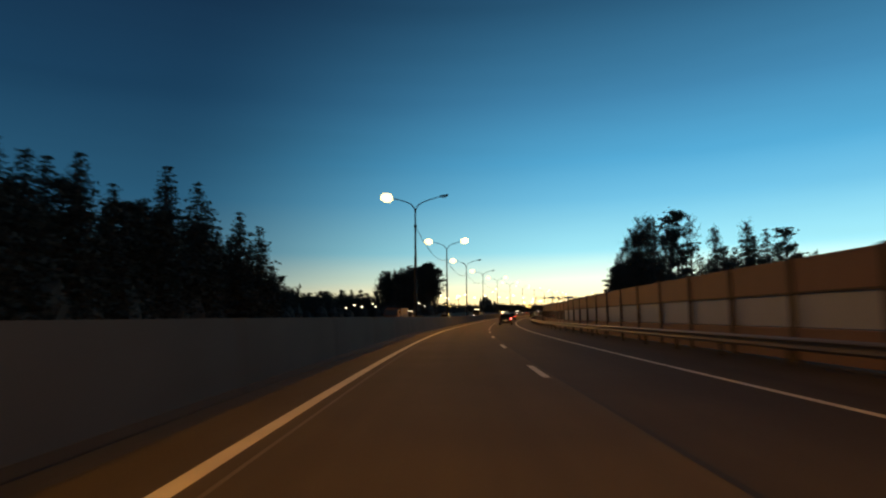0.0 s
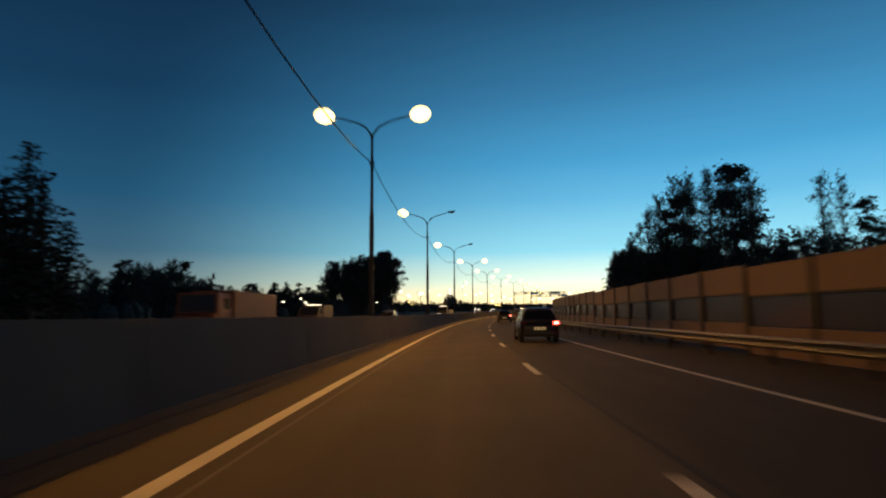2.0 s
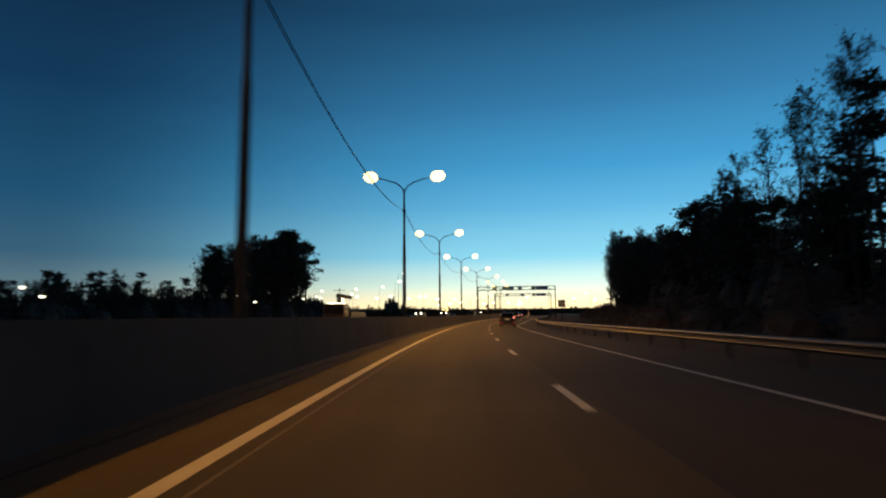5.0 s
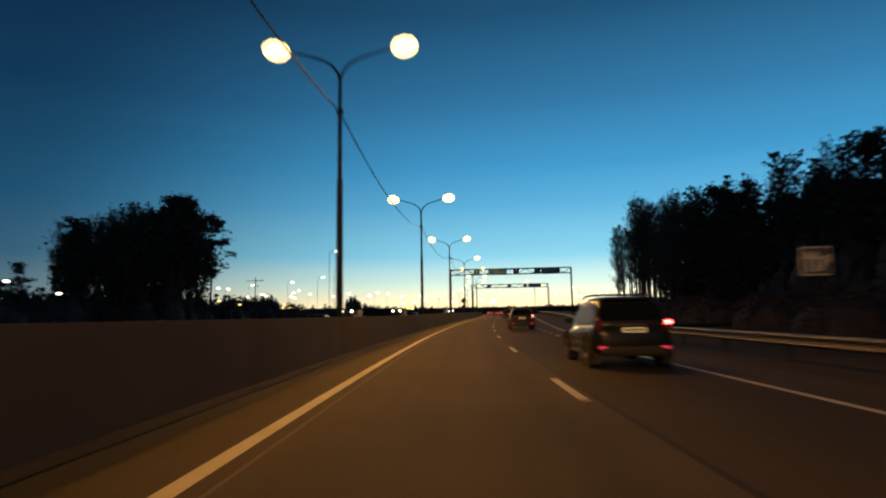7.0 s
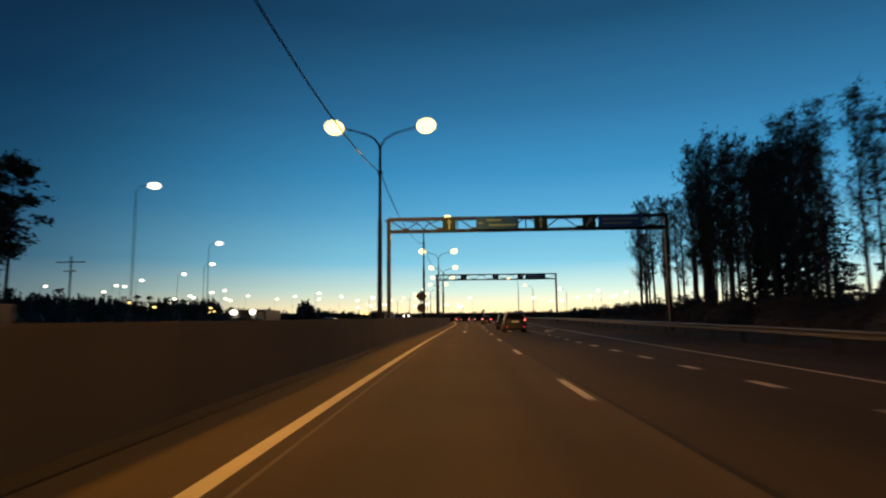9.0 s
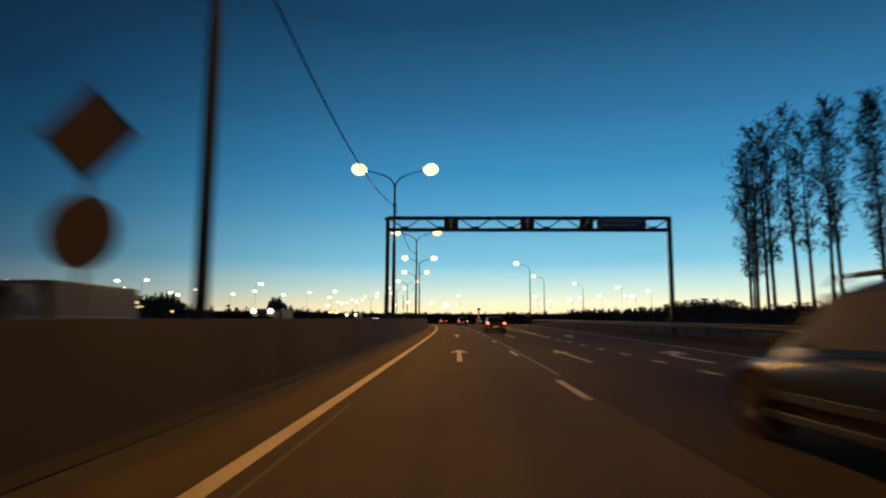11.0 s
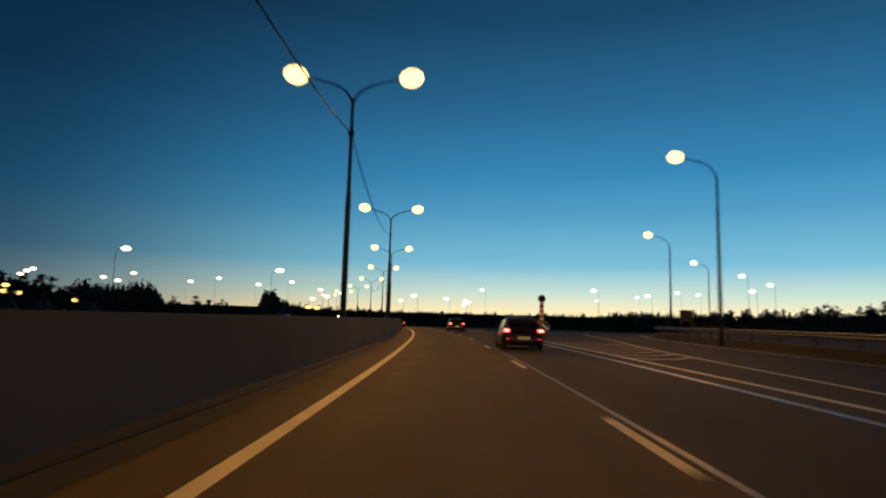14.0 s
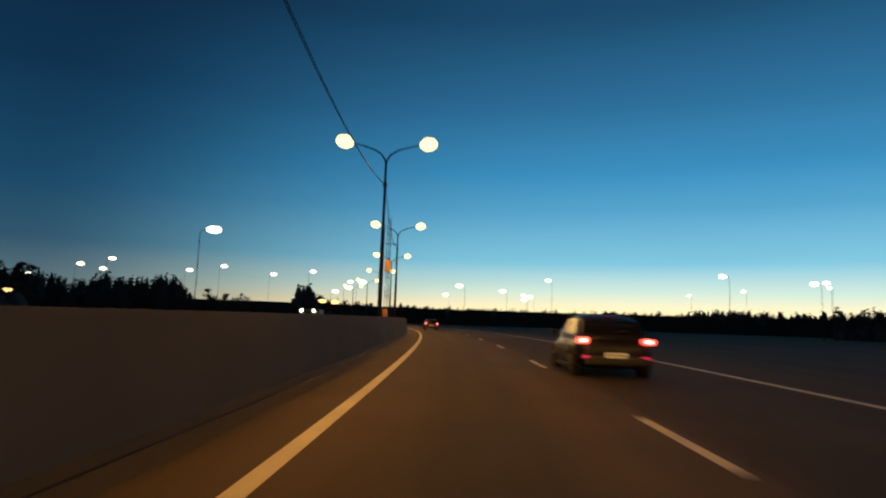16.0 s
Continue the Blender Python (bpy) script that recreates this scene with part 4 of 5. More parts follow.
def van(m, paint, label, length, width, height, cab=1.7, stripe=None, beacon=False, group="", trailer=False, front=False):
    """A box-bodied vehicle; y = 0 at its nose."""
    v = thing("truck" if trailer else "van", m, label, "truck" if trailer else "van", group)
    hw = width / 2
    z0 = 0.75 if trailer else 0.35
    part("cargo_box", box(bmesh.new(), 0, cab + (length - cab) / 2 + 0.06, (z0 + height) / 2, width, length - cab - 0.1, height - z0, 0.05), paint, v)
    ch = min(height - 0.15, 2.7)
    sec = lambda y, h: [(-hw * 0.94, y, 0.4), (-hw * 0.94, y, h * 0.62), (-hw * 0.86, y, h), (hw * 0.86, y, h), (hw * 0.94, y, h * 0.62), (hw * 0.94, y, 0.4)]
    part("cab", loft(bmesh.new(), [sec(0.0, ch * 0.55), sec(0.25, ch * 0.6), sec(0.75 if not trailer else 0.4, ch), sec(cab, ch)]), paint, v)
    bm = bmesh.new()
    y1 = 0.72 if not trailer else 0.37
    bm.faces.new([bm.verts.new(p) for p in ((-hw * 0.8, 0.255, ch * 0.62), (hw * 0.8, 0.255, ch * 0.62), (hw * 0.76, y1 - 0.04, ch * 0.95), (-hw * 0.76, y1 - 0.04, ch * 0.95))])
    bmesh.ops.translate(bm, verts=bm.verts, vec=(0, -0.015, 0.015))
    bmesh.ops.solidify(bm, geom=bm.faces[:], thickness=0.008)
    part("windscreen", bm, GLASS, v)
    for sx in (-1, 1):
        part("side_window", box(bmesh.new(), sx * (hw * 0.92), cab * 0.68, ch * 0.78, 0.03, cab * 0.4, ch * 0.22), GLASS, v)
        part("headlamp", box(bmesh.new(), sx * hw * 0.72, -0.01, 0.8, 0.3, 0.06, 0.16, 0.02), HEAD, v, "lit headlamp")
        for y in ((0.9, length - 1.2) if not trailer else (1.0, length - 2.6, length - 1.4)):
            wheel(v, sx * (hw - 0.12), y, 0.5 if trailer else 0.36, 0.26)
        if stripe:
            part("side_stripe", box(bmesh.new(), sx * (hw + 0.006), cab + (length - cab) / 2, z0 + (height - z0) * 0.45, 0.012, (length - cab) * 0.9, (height - z0) * 0.22), stripe, v)
    # extra lamps near the roof stand in for headlamps the barrier would hide
    if front:
        for sx in (-1, 1):
            part("upper_lamp", disc(bmesh.new(), (sx * hw * 0.62, 0.44, height - 0.2), 0.15, 0.12), HEAD, v, "bright white stand-in headlamp raised to roof height")
    if beacon:
        part("marker_lamp", box(bmesh.new(), 0, cab + 0.3, height + 0.03, width * 0.7, 0.06, 0.06), LENS_FAR, v, "lit row of roof marker lamps")
    return v


def crane_truck(m, paint, label):
    """A flatbed truck with a folded loader crane; y = 0 at its nose."""
    v = thing("truck", m, label, "truck")
    sec = lambda y, h: [(-1.15, y, 0.5), (-1.15, y, h * 0.62), (-1.05, y, h), (1.05, y, h), (1.15, y, h * 0.62), (1.15, y, 0.5)]
    part("cab", loft(bmesh.new(), [sec(0.0, 1.5), sec(0.12, 1.6), sec(0.45, 2.7), sec(2.1, 2.75)]), paint, v)
    bm = bmesh.new()
    bm.faces.new([bm.verts.new(p) for p in ((-0.98, 0.12, 1.66), (0.98, 0.12, 1.66), (0.95, 0.42, 2.58), (-0.95, 0.42, 2.58))])
    bmesh.ops.solidify(bm, geom=bm.faces[:], thickness=0.01)
    bmesh.ops.translate(bm, verts=bm.verts, vec=(0, -0.02, 0.01))
    part("windscreen", bm, GLASS, v)
    part("roof_strip", box(bmesh.new(), 0, 1.2, 2.79, 1.7, 1.4, 0.05, 0.01), LENS_FAR, v, "lit strip of roof lamps")
    part("chassis", box(bmesh.new(), 0, 5.6, 0.82, 1.0, 10.4, 0.24, 0.02), BLACKPLASTIC, v)
    part("flatbed", box(bmesh.new(), 0, 7.0, 1.05, 2.4, 8.0, 0.16, 0.02), paint, v)
    for sx in (-1, 1):
        part("drop_side", box(bmesh.new(), sx * 1.18, 7.0, 1.55, 0.05, 7.9, 0.85, 0.015), paint, v)
        part("side_window", box(bmesh.new(), sx * 1.1, 1.3, 2.05, 0.03, 0.9, 0.55), GLASS, v)
        part("headlamp", box(bmesh.new(), sx * 0.85, -0.01, 0.85, 0.3, 0.06, 0.18, 0.02), HEAD, v, "lit headlamp")
        for y in (1.1, 7.6, 8.9):
            wheel(v, sx * 1.0, y, 0.5, 0.28)
    part("crane_column", box(bmesh.new(), 0, 2.55, 2.3, 0.45, 0.45, 2.6, 0.03), BLACKPLASTIC, v)
    part("boom", box(bmesh.new(), 0, 5.0, 3.65, 0.3, 6.4, 0.36, 0.03), BOOM, v, "dark folded crane boom")
    return v


def build_vehicles():
    dark = mat("dark_car_paint", (0.012, 0.012, 0.013), 0.35, 0.3, vary=0.1, scale=2, fine=300, bump=0)
    silver = mat("dusty_grey_paint", (0.015, 0.017, 0.02), 0.3, 0.2, vary=0.15, scale=2, fine=200, bump=0)
    white = mat("white_van_paint", (0.05, 0.049, 0.048), 0.45, vary=0.12, scale=1, fine=50, bump=0.02)
    red = mat("faded_red_tarpaulin", (0.05, 0.017, 0.015), 0.6, vary=0.15, scale=1, fine=20, bump=0.1)
    blue = mat("blue_van_paint", (0.06, 0.12, 0.28), 0.4, vary=0.1, scale=1, fine=30, bump=0.02)
    brown = mat("brown_truck_paint", (0.015, 0.011, 0.009), 0.5, vary=0.15, scale=1, fine=30, bump=0.05)
    tan = mat("tan_truck_box", (0.045, 0.03, 0.02), 0.6, vary=0.12, scale=1, fine=20, bump=0.05)
    suv = dict(length=4.35, width=1.84, height=1.70, belt=1.04, clear=0.30, rack=True, plate_z=0.9, left_tail=False)
    for s, d in ((215.6, 4.15), (248.5, 4.15), (312.1, 4.15), (324.1, 4.15)):
        car(place(s, d), silver, "dusty grey off-road car with roof rails, one tail lamp lit", group="grey off-road cars", **suv)
    for s, d in ((378.8, 3.75), (437.8, 3.5), (484.0, 3.3)):
        car(place(s, d), dark, "dark grey hatchback with both tail lamps lit", 4.2, 1.86, 1.54, 0.97, 0.18, rake=0.3, plate_z=0.55, group="dark hatchbacks")
    for s, d in ((82.2, 3.9), (135.2, 3.75)):
        car(place(s, d), dark, "dark crossover car with one tail lamp lit", 4.35, 1.82, 1.66, 1.0, 0.24, left_tail=False, group="dark crossovers")
    car(place(552.0, 0.2), dark, "dark car far ahead with both tail lamps lit", 4.3, 1.76, 1.48)
    # opposite carriageway
    van(place(112.0, -15.6), tan, "tan box van with roof marker lamps on the opposite road", 5.6, 2.2, 2.3, 1.8, beacon=True)
    van(place(82, -12.6), red, "faded red delivery truck on the opposite road", 9.0, 2.3, 2.65, 2.0, trailer=True)
    crane_truck(place(205.0, -14.0), brown, "dark crane truck with a lit roof strip and a folded boom")
    van(place(332.5, -10.4), white, "white van with a blue side stripe on the opposite road", 5.6, 2.0, 2.2, 1.7, blue)
    car(place(121.0, -9.6) @ pose(0, 4.3, 0, 0, 0, 180), white, "white car on the opposite road with headlamps lit", 4.4, 1.78, 1.75, heads=True)
    for s, d in ((276, -16.0), (298, -13.6), (362, -13.4), (402, -13.4), (530, -13.2)):
        van(place(s, d), brown, "dark oncoming van with stand-in headlamps raised to roof height", 5.0, 1.9, 1.98, front=True, group="oncoming vans")
    for s, d in ((262, -16.0), (330, -16.0), (410, -16.0), (474, -16.2)):
        car(place(s, d) @ pose(0, 4.3, 0, 0, 0, 180), dark, "dark oncoming car with headlamps lit", 4.4, 1.78, 1.5, heads=True, group="oncoming cars")


# ---------------------------------------------------------------- trees
TALL = {}      # height of each model tree


def leaf(bm, p, size, rng, flat=0.0):
    """One spray of foliage."""
    a = rng.uniform(0, 6.283)
    u = Vector((math.cos(a), math.sin(a), rng.uniform(-0.6, 0.6) * (1 - flat))).normalized()
    v = u.cross(Vector((rng.uniform(-1, 1), rng.uniform(-1, 1), rng.uniform(-1, 1) + 1.5 * flat))).normalized()
    q = [p + u * size * rng.uniform(0.9, 1.3), p - u * size * rng.uniform(0.4, 0.8) + v * size * rng.uniform(0.4, 0.7), p - u * size * rng.uniform(0.3, 0.7) - v * size * rng.uniform(0.4, 0.7)]
    bm.faces.new([bm.verts.new(x) for x in q])


def twig(bm, p, q, width, rng):
    """A thin bare shoot from p to q."""
    side = (q - p).cross(Vector((rng.uniform(-1, 1), rng.uniform(-1, 1), rng.uniform(-1, 1)))).normalized() * width
    bm.faces.new([bm.verts.new(x) for x in (p + side, p - side, q)])


def tree_thing(name, label, wood, wood_mat, crown, crown_mat, h):
    t = thing(name, pose(0, 0, -200), label, "tree")
    TALL[t.name] = h
    part("trunk", wood, wood_mat, t)
    part("crown", crown, crown_mat, t)
    return t


def spruce(h, r, seed):
    """Tiers of drooping boughs: broad-shouldered below, a blunt ragged top."""
    rng = random.Random(seed)
    wood, crown = bmesh.new(), bmesh.new()
    rod(wood, (0, 0, -0.3), (0, 0, h * 0.97), h * 0.013, 0.02, 8)
    z = h * 0.07
    tier = 0
    while z < h * 0.99:
        u = z / h
        R = r * min(1.0, 1.5 * (1.01 - u)) ** 0.62 * rng.uniform(0.72, 1.08) + 0.15
        n = 6 + int(7 * (1 - u))
        for k in range(n):
            a = 6.283 * (k + rng.uniform(-0.35, 0.35)) / n + tier
            L = R * rng.uniform(0.55, 1.1)
            tip = Vector((0, 0, z))
            end = Vector((math.cos(a) * L, math.sin(a) * L, z - L * rng.uniform(0.05, 0.34)))
            twig(wood, tip, end, 0.05, rng)
            m = max(3, int(L * 2.6))
            for j in range(m):
                f = (j + rng.uniform(0.2, 1)) / m
                c = tip.lerp(end, f)
                leaf(crown, c + Vector((rng.uniform(-0.3, 0.3), rng.uniform(-0.3, 0.3), rng.uniform(-0.4, 0.1))), rng.uniform(0.32, 0.62) * (1.15 - 0.4 * u), rng, 0.4)
                if f > 0.35:
                    twig(crown, c, c + Vector((rng.gauss(0, 0.4), rng.gauss(0, 0.4), rng.uniform(-0.7, -0.1))), 0.05, rng)
        z += rng.uniform(0.45, 0.8)
        tier += 0.7
    return tree_thing("spruce_tree", "dark spruce tree with drooping layered branches", wood, BARK, crown, NEEDLE, h)


def broadleaf(h, r, seed, low=0.25):
    """Several stems side by side under one ragged crown."""
    rng = random.Random(seed)
    wood, crown = bmesh.new(), bmesh.new()
    stems = 3
    for st in range(stems):
        lean = Vector((rng.uniform(-1, 1), rng.uniform(-1, 1), 0)) * r * 0.45
        H = h * (1.0 if st == 0 else rng.uniform(0.7, 0.95))
        tube(wood, [Vector((0, 0, -0.3)), Vector((0, 0, H * 0.3)) + lean * 0.4, Vector((0, 0, H * 0.65)) + lean * 0.8, Vector((0, 0, H * 0.97)) + lean], [h * 0.009, h * 0.007, h * 0.004, 0.02], 6)
        n = 15
        for k in range(n):
            w = (k + rng.random()) / n
            u = low + (0.96 - low) * w
            L = r * 0.62 * (math.sin(math.pi * (0.12 + 0.84 * w)) ** 0.7 + 0.12) * rng.uniform(0.45, 1.2)
            a = rng.uniform(0, 6.283)
            base = Vector((0, 0, H * u)) + lean * u
            end = base + Vector((math.cos(a) * L, math.sin(a) * L, L * rng.uniform(0.4, 1.1)))
            end.z = min(end.z, H * 1.01)
            twig(wood, base, end, 0.05, rng)
            for j in range(4):
                c = base.lerp(end, rng.uniform(0.3, 1.05))
                for i in range(12):
                    leaf(crown, c + Vector((rng.gauss(0, 0.42), rng.gauss(0, 0.42), rng.gauss(0, 0.5))), rng.uniform(0.18, 0.42), rng)
                for i in range(3):
                    twig(crown, c, c + Vector((rng.gauss(0, 0.6), rng.gauss(0, 0.6), abs(rng.gauss(0.4, 0.6)))), 0.03, rng)
    return tree_thing("broadleaf_tree", "dark broadleaf tree with a ragged crown", wood, BARK, crown, LEAF, h)


def birch(h, r, seed, low=0.32):
    """A slender tree, bare but for a haze of fine shoots."""
    rng = random.Random(seed)
    wood, crown = bmesh.new(), bmesh.new()
    lean = Vector((rng.uniform(-0.4, 0.4), rng.uniform(-0.4, 0.4), 0))
    tube(wood, [Vector((0, 0, -0.3)), Vector((0, 0, h * 0.3)) + lean * 0.4, Vector((0, 0, h * 0.65)) + lean, Vector((0, 0, h * 0.97)) + lean * 0.6], [h * 0.009, h * 0.0075, h * 0.004, 0.015], 7)
    n = 46
    for k in range(n):
        w = (k + rng.random()) / n
        u = low + (0.97 - low) * w
        a = rng.uniform(0, 6.283)
        L = r * (math.sin(math.pi * (0.1 + 0.86 * w)) ** 0.8 * 0.85 + 0.15) * rng.uniform(0.5, 1.15)
        base = Vector((0, 0, h * u)) + lean * w
        end = base + Vector((math.cos(a) * L * 0.8, math.sin(a) * L * 0.8, L * rng.uniform(0.6, 1.4)))
        end.z = min(end.z, h * 1.01)
        twig(wood, base, end, 0.05, rng)
        for j in range(7):
            p = base.lerp(end, rng.uniform(0.15, 1.0))
            q = p + Vector((rng.gauss(0, 0.42), rng.gauss(0, 0.42), rng.gauss(0.25, 0.5))) * (0.5 + L * 0.3)
            twig(wood, p, q, 0.022, rng)
            for i in range(5):
                c = p.lerp(q, rng.uniform(0.1, 1.1))
                twig(crown, c, c + Vector((rng.gauss(0, 0.35), rng.gauss(0, 0.35), rng.gauss(-0.1, 0.45))), 0.03, rng)
            for i in range(2):
                leaf(crown, p.lerp(q, rng.uniform(0.2, 1.2)) + Vector((rng.gauss(0, 0.2), rng.gauss(0, 0.2), rng.gauss(0, 0.2))), rng.uniform(0.1, 0.24), rng)
    return tree_thing("birch_tree", "slender birch with a haze of bare spring twigs", wood, BARK, crown, LEAF, h)


def pine(h, r, seed):
    rng = random.Random(seed)
    wood, crown = bmesh.new(), bmesh.new()
    tube(wood, [(0, 0, -0.3), (0.1, 0.1, h * 0.5), (-0.1, 0.2, h * 0.95)], [h * 0.013, h * 0.009, 0.04], 7)
    for k in range(36):
        u = rng.uniform(0.42, 1.0)
        a = rng.uniform(0, 6.283)
        L = r * max(0.25, 1.1 - abs(u - 0.62) * 2.2) * rng.uniform(0.5, 1.1)
        base = Vector((0, 0.15, h * u * 0.97))
        end = base + Vector((math.cos(a) * L, math.sin(a) * L, L * rng.uniform(0.0, 0.5)))
        twig(wood, base, end, 0.07, rng)
        for j in range(4):
            c = base.lerp(end, rng.uniform(0.35, 1.05)) + Vector((rng.gauss(0, 0.3), rng.gauss(0, 0.3), rng.gauss(0, 0.2)))
            for i in range(15):
                leaf(crown, c + Vector((rng.gauss(0, 0.45), rng.gauss(0, 0.45), rng.gauss(0, 0.26))), rng.uniform(0.22, 0.44), rng, 0.3)
    return tree_thing("pine_tree", "dark pine with a bare trunk and ragged crown", wood, BARK, crown, NEEDLE, h)


def build_trees():
    rng = random.Random(11)
    spr = [spruce(22, 5.4, 1), spruce(24, 5.2, 2), spruce(19, 5.0, 3), spruce(21, 4.7, 13)]
    brd = [broadleaf(18, 4.6, 4, 0.2), broadleaf(20, 4.2, 5, 0.25), broadleaf(16, 4.6, 6, 0.2)]
    bir = [birch(24, 3.2, 7, 0.3), birch(26, 2.9, 8, 0.36), birch(22, 3.1, 9, 0.28)]
    pin = [pine(21, 4.2, 10), pine(19, 4.4, 12)]

    def at(kind, s, d, h, group):
        t = rng.choice(kind)
        size = TALL[t.name]
        x, y, z = spot(s, d, -0.12)
        c = copy_thing(t, Matrix())
        c.matrix_basis = pose(x, y, z, 0, 0, rng.uniform(0, 360)) @ Matrix.Scale(h / size, 4)
        c["group"] = group

    # spruces behind the opposite carriageway
    for s, d, h in ((2, -46, 22), (10, -49, 22), (20, -45, 20), (28, -47, 21), (36, -46, 20), (43, -48, 20.5), (49, -46, 20), (54.3, -47, 20.4), (58.5, -48, 20.6), (62.5, -47, 22), (65.5, -49, 20.8), (69, -47, 19.6), (77.5, -48, 19.5), (81.2, -47, 25.2), (84.5, -49, 23), (90.3, -47, 24.6), (95, -48, 22.6), (105.6, -47, 22.2), (109.5, -49, 20.5), (114.2, -47, 20.8), (117.5, -48, 17.5), (120.5, -47, 13)):
        at(spr, s, d, h, "spruces behind the road")
    for i in range(40):
        at(spr + spr + pin, 46 + 1.85 * i, -48 - rng.uniform(0, 6), along([(46, 19.6), (68, 19.6), (72, 16.5), (77, 19), (92, 21.5), (99, 18.5), (110, 19.5), (115, 18), (120, 11)], 46 + 1.85 * i) * rng.uniform(0.86, 1.0), "spruces behind the road")
    for i in range(56):
        s = rng.uniform(-8, 112)
        at(spr + spr + pin, s, rng.uniform(-68, -52), rng.uniform(14, 18.5), "spruces behind the road")
    # wood set back behind a yard
    for s, d, h in ((201, -100, 15), (207, -103, 16.5), (213, -103, 16.4), (218, -102, 16.6), (222, -105, 15), (226, -103, 18.6), (229, -106, 16.5), (232, -103, 18.4), (236, -105, 13.5), (240, -103, 13), (244, -103, 15), (249, -106, 11.5)):
        at(pin + brd, s, d, h, "wood behind the yard")
        at(brd + spr, s + 2, d - 3, h * 0.92, "wood behind the yard")
    for i in range(60):
        s = 128 + 3.3 * i
        top = along([(120, 12), (150, 13.5), (200, 15), (238, 12), (258, 10.5), (272, 12.6), (286, 14), (300, 13.6), (311, 10), (326, 15)], s)
        at(brd + brd + pin + spr, s, -101 + rng.uniform(-6, 5), top * rng.uniform(0.84, 1.04), "wood behind the yard")
        if i % 2:
            at(brd + pin, s + 2, -112 - rng.uniform(0, 14), top * rng.uniform(0.8, 1.0), "wood behind the yard")
    # rounded clump
    for i in range(64):
        u = i / 63
        at(brd + pin + bir, 346 + rng.uniform(-8, 9), -71.5 - 33 * u + rng.uniform(-2, 2), (30.6 - 5.2 * u) * rng.uniform(0.86, 1.02), "clump beyond the opposite road")
    # low wood further on
    for i in range(110):
        s = rng.uniform(410, 620)
        at(brd + pin, s, -88 - rng.uniform(0, 60) - max(0, 520 - s) * 0.25, rng.uniform(5.5, 8.5), "low wood further along")
    for i in range(110):
        u = i / 109
        t = rng.choice(brd + pin)
        c = copy_thing(t, Matrix())
        c.matrix_basis = pose(-180 + 215 * u + rng.uniform(-5, 5), 590 + 210 * u + rng.uniform(-14, 14), 0.8, 0, 0, rng.uniform(0, 360)) @ Matrix.Scale((1.4 - 0.65 * u) * rng.uniform(0.8, 1.1), 4)
        c["group"] = "far wood"
    # wood along the hard shoulder
    for s, d, h in ((97, 50, 11), (101, 50, 14.5), (106, 52, 16), (112, 51, 17), (119, 50, 18.8), (122, 51, 19.5), (125, 53, 17), (131, 51, 15.5), (136, 50, 15.6), (142, 50, 20), (213, 37, 26), (219, 36, 24), (225, 35, 22.5), (230, 35, 21.5)):
        at(bir + pin + bir + spr, s, d, h, "wood behind the noise barrier")
    # slender crowns that stand up out of a dense low wood
    for s, d, h in ((144, 39, 18.5), (149.5, 41, 21), (153, 38, 20.5), (157.5, 40, 23.5), (163.5, 39, 25), (171, 41, 27.5), (176, 38, 26.5), (186, 41, 30), (191, 39, 30.5), (197, 42, 31), (202, 38, 28.5), (207, 39, 28), (210, 37, 26), (152, 52, 22), (187, 53, 30)):
        at(bir, s, d, h, "wood behind the noise barrier")
    for s, d, h in ((168, 44.5, 27), (184.5, 49, 31), (181, 39, 25), (204, 40, 25)):
        at(pin, s, d, h, "wood behind the noise barrier")
    for i in range(40):
        s = rng.uniform(92, 205)
        at(bir + brd + spr, s, rng.uniform(53, 66), along([(92, 9), (120, 14), (136, 13), (160, 16), (205, 20)], s) * rng.uniform(0.75, 1.0), "wood behind the noise barrier")
    for i in range(38):
        s = rng.uniform(146, 216)
        at(brd + pin + brd + spr, s, rng.uniform(38, 46), along([(146, 11), (160, 12.5), (174, 14.5), (193, 16.5), (216, 18.5)], s) * rng.uniform(0.8, 1.06), "wood behind the noise barrier")
    EDGE = [(225, 22), (236, 20), (246, 18.5), (250, 17), (260, 18), (271, 20), (277, 21), (290, 19.6), (296, 22), (316, 22), (328, 24), (340, 26), (350, 28)]
    for i in range(50):
        s = 224 + 2.45 * i
        at((bir + spr + spr + pin) if s < 300 else bir, s, 34.5 + rng.uniform(-1.5, 3), along(EDGE, s) * rng.uniform(0.8, 1.0), "wood beside the hard shoulder")
    for s, d, h in ((237, 37, 19.8), (241.5, 36, 20.6), (247, 38, 21.4), (250.5, 37, 20.6), (255, 38, 19.6)):
        at(spr, s, d, h, "wood beside the hard shoulder")
    for i in range(54):
        s = rng.uniform(222, 316)
        at(spr + brd + pin, s, rng.uniform(36, 46), along(EDGE, s) * rng.uniform(0.7, 0.95), "wood beside the hard shoulder")
    for s, d, h in ((344, 35, 26), (349.5, 35, 28), (355, 36, 27), (360, 36.5, 29), (363.6, 39, 30), (367, 41, 27), (370, 40, 24.4), (373.2, 41, 23), (378, 40, 23.4), (381, 42, 24), (384.2, 40, 25.4), (387.5, 41, 25), (391.9, 40, 27), (394, 43, 25), (397, 40, 27), (401.1, 40, 27.4), (403, 42.5, 25.5), (404.5, 41, 24), (407.5, 43, 21)):
        at(bir, s, d, h, "birches at the end of the wood")
    for i in range(14):
        at(bir, 345 + 1.6 * i, rng.uniform(36, 50), rng.uniform(23, 29), "birches at the end of the wood")
    for s, d, h in ((346, 50, 17), (350, 46, 19), (354, 44, 20), (356, 52, 16), (376, 43, 5), (380, 42, 5.5), (384, 43, 4.5)):
        at(spr, s, d, h, "spruces at the end of the wood")
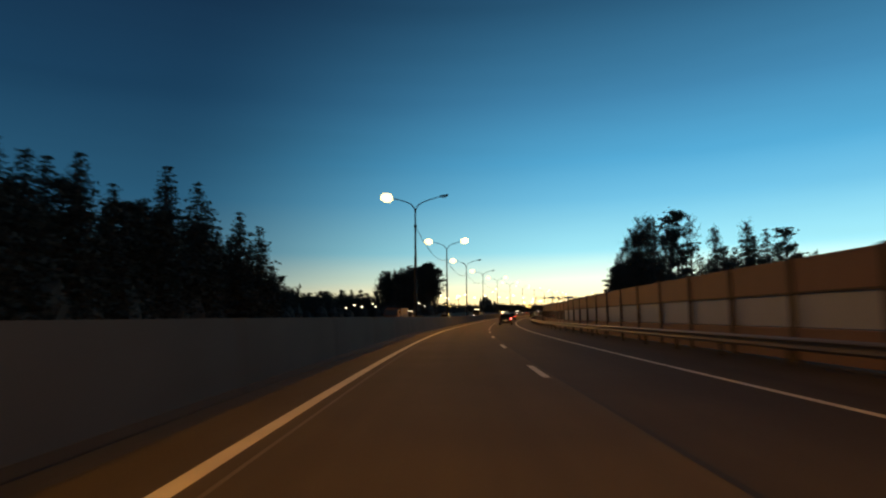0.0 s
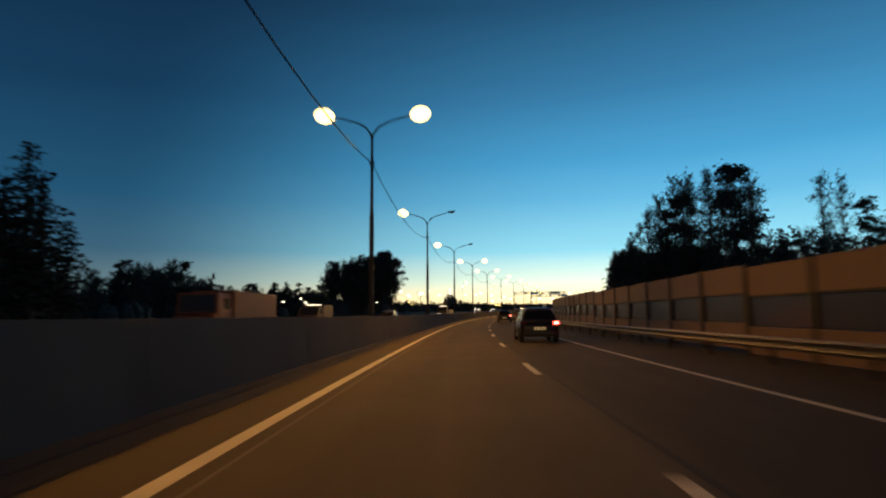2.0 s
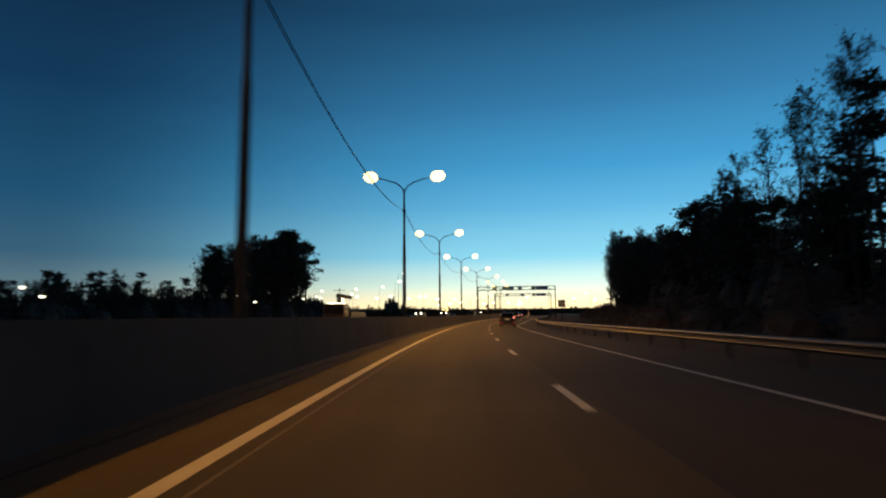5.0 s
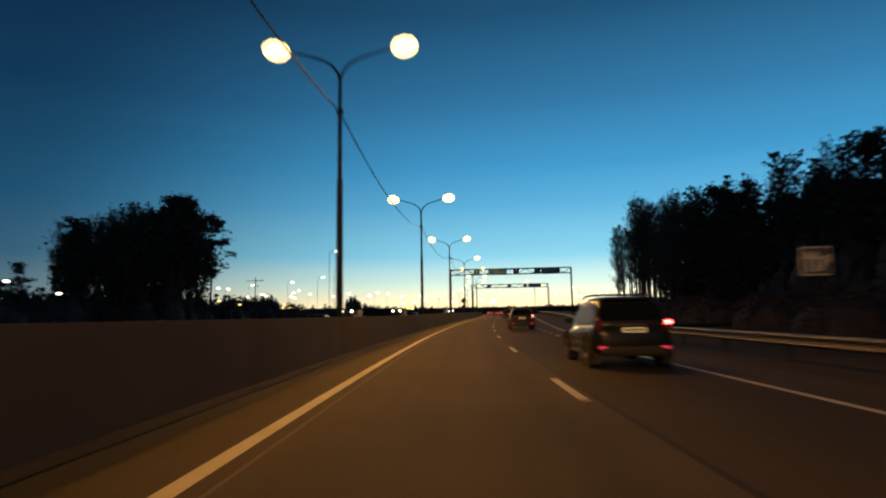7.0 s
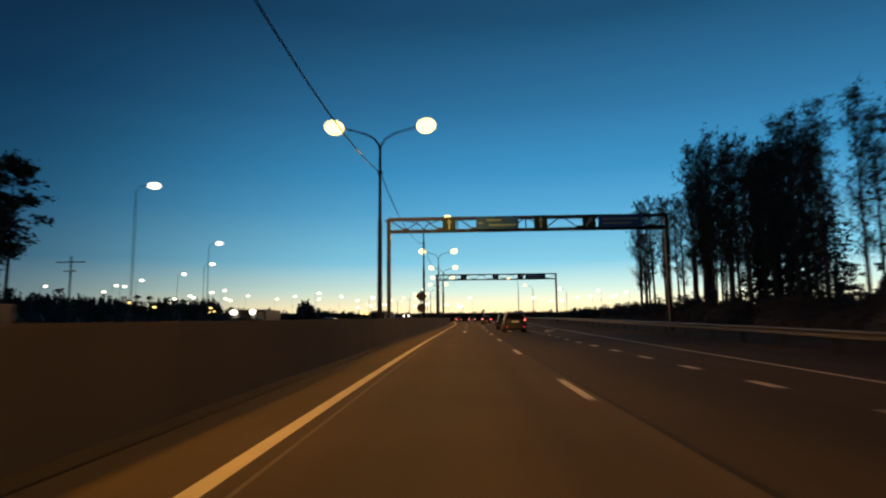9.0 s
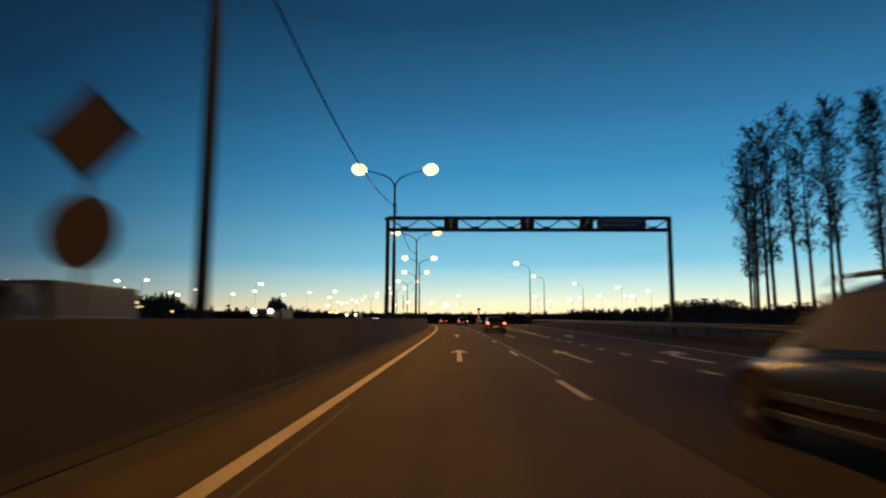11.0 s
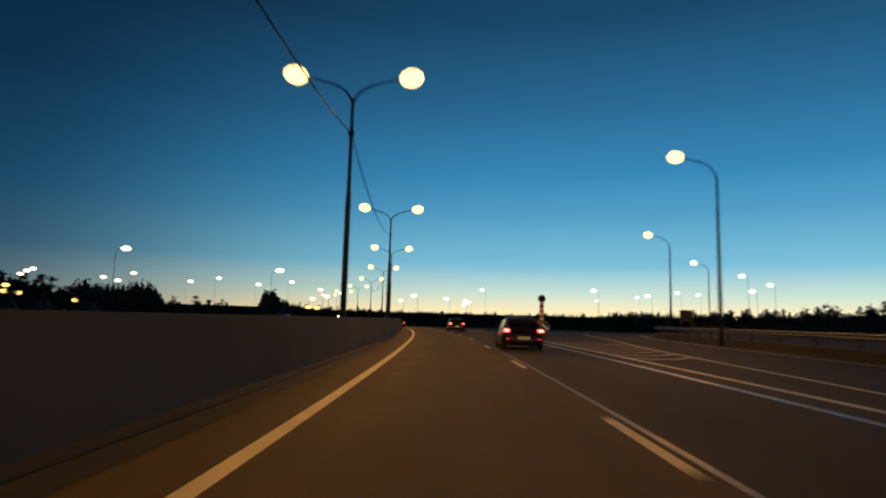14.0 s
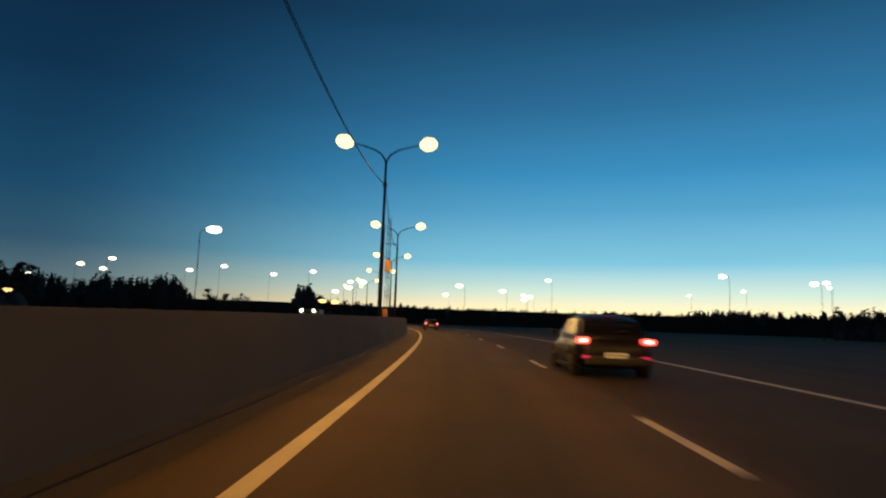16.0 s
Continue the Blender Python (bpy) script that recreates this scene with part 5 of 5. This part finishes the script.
    for i in range(20):
        s = rng.uniform(344, 388)
        at(bir, s, rng.uniform(42, 52), rng.uniform(20, 25) + (4 if s < 366 else 0), "birches at the end of the wood")
    for t in spr + brd + bir + pin:
        for o in (*t.children_recursive, t):
            bpy.data.objects.remove(o)

    # undergrowth and far woods: nobody could count these
    def thicket(name, label, rows, seed, leaves=34, core=0.85, material=LEAF):
        """Bushes as lumpy cores under a ragged coat of leaves; rows of place, height and width."""
        r2 = random.Random(seed)
        bm = bmesh.new()
        for p, hgt, wid in rows(r2):
            n = 7
            rings = []
            for u, w in ((-0.1, 0.8), (0.3, 0.75), (0.55, 0.5), (0.7, 0.15)):
                ph = r2.uniform(0, 1)
                rings.append([bm.verts.new(p + Vector((math.cos(6.283 * (k + ph) / n) * wid * w * r2.uniform(0.7, 1.2), math.sin(6.283 * (k + ph) / n) * wid * w * r2.uniform(0.7, 1.2), hgt * u * core * r2.uniform(0.95, 1.25)))) for k in range(n)])
            for a, b in zip(rings, rings[1:]):
                for k in range(n):
                    bm.faces.new((a[k], a[(k + 1) % n], b[(k + 1) % n], b[k]))
            bm.faces.new(rings[-1])
            for i in range(leaves):
                a, e = r2.uniform(0, 6.283), r2.uniform(0.1, 1.5)
                q = p + Vector((math.cos(a) * math.cos(e) * wid, math.sin(a) * math.cos(e) * wid, 0)) * r2.uniform(0.75, 1.15) + Vector((0, 0, hgt * math.sin(e) * r2.uniform(0.65, 1.0)))
                leaf(bm, q, r2.uniform(0.03, 0.055) * hgt + 0.07, r2)

        tagged(part(name, bm, material), label, "bushes", kind="stuff")

    def right_bushes(r2):
        for i in range(420):
            s = 120 + i * 1.25
            if s < 330:
                d, h = 21 + r2.uniform(0, 9) + max(0, (s - 290) * 0.1), 2.6
            elif s < 420:
                d, h = 27 + (s - 330) * 0.1 + r2.uniform(0, 12), 4.0 if s < 366 else 2.7
            else:
                d, h = 35 + (s - 420) * 0.5 + r2.uniform(0, 14), 4.3 + (s - 420) * 0.02
            yield spot(s, d, -0.1), h * r2.uniform(0.7, 1.25), 2.2
    thicket("undergrowth", "dark bushes along the edge of the wood", right_bushes, 21, 190)

    def wood_floor(r2):
        for i in range(250):
            s = 80 + i * 1.05
            if s < 200:
                yield spot(s, 38 + r2.uniform(0, 26), -0.1), (13 if s > 140 else 10) * r2.uniform(0.7, 1.1), 3.4
            else:
                yield spot(s, 30 + r2.uniform(0, 14) + max(0, (s - 235) * 0.06), -0.1), (10 if s < 318 else 4.5) * r2.uniform(0.6, 1.1), 2.8
    thicket("undergrowth", "dark shrubs filling the wood", wood_floor, 22, 70)

    def left_bushes(r2):
        for i in range(330):
            s = -20 + i * 2.0
            if s < 112:
                yield spot(s, -44 - r2.uniform(0, 18), -0.1), 9.5 * r2.uniform(0.7, 1.15), 3.4
            elif s < 325:
                yield spot(s, -88 - r2.uniform(0, 24), -0.1), 7.5 * r2.uniform(0.6, 1.2), 3.4
            elif s < 372:
                yield spot(s, -70 - r2.uniform(0, 42), -0.1), 9 * r2.uniform(0.5, 1.15), 3.6
            else:
                yield spot(s, -84 - r2.uniform(0, 60) - max(0, 500 - s) * 0.3, -0.1), 7.0 * r2.uniform(0.6, 1.2), 3.6
    thicket("undergrowth", "dark bushes behind the opposite road", left_bushes, 23, 110)

    SKYLINE = [(-95, 26), (-45, 27), (-30, 28), (-24, 29), (-20.6, 28), (-19, 25.5), (-17, 21.5), (-15.5, 27), (-14.1, 25), (-13, 27), (-10.8, 27), (-9.9, 19), (-9.4, 8), (-2.6, 8), (-2.2, 23), (-1.6, 29.5), (-1.0, 24), (-0.5, 20), (1, 17), (4, 15.5), (10, 14.5), (20, 14.5), (26, 15.5), (30, 17.5), (42, 17.5), (48, 20), (95, 23)]

    def far_ring(r2):
        for i in range(1000):
            a = -95 + 190 * i / 1000
            dist = 575 + r2.uniform(-14, 25)
            top = along(SKYLINE, a)
            yield Vector((67 + math.sin(radians(a)) * dist, 371 + math.cos(radians(a)) * dist, 1.5)), (top - 1.5) * r2.uniform(1.08, 1.34), 5.5
    thicket("far_woods", "dark line of distant woods on the horizon", far_ring, 24, 70, 1.1)
    # a long bank with a level top closes the view in front of them
    bm = bmesh.new()
    prev = None
    for i in range(96):
        a = radians(-95 + 2 * i)
        row = []
        for dist, z in ((548, -2), (562, 15.4 + 1.2 * max(0.0, math.cos(8 * (a + 0.08))) * (abs(a + 0.1) < 0.19)), (566, 15.4), (600, 9)):
            row.append(bm.verts.new((67 + math.sin(a) * dist, 371 + math.cos(a) * dist, z)))
        if prev:
            for k in range(3):
                bm.faces.new((prev[k], prev[k + 1], row[k + 1], row[k]))
        prev = row
    bmesh.ops.recalc_face_normals(bm, faces=bm.faces)
    tagged(part("far_bank", bm, GRASS), "dark level bank on the horizon", "bank", kind="structure")


def build_utility_pole():
    p = thing("utility_pole", place(347.6, -57.4), "bare wooden utility pole with two crossbars", "utility pole")
    part("pole", rod(bmesh.new(), (0, 0, -0.1), (0, 0, 10.8), 0.16, 0.11, 8), BARK, p)
    for z, w in ((9.9, 4.4), (8.6, 1.8)):
        part("crossbar", box(bmesh.new(), 0, -0.14, z, w, 0.12, 0.14), BARK, p)


build_utility_pole()
build_ground()
build_verge()
build_markings()
build_median_barrier()
build_guard_rail()
build_street_lamps()
build_signs()
build_vehicles()
build_trees()
build_noise_wall()
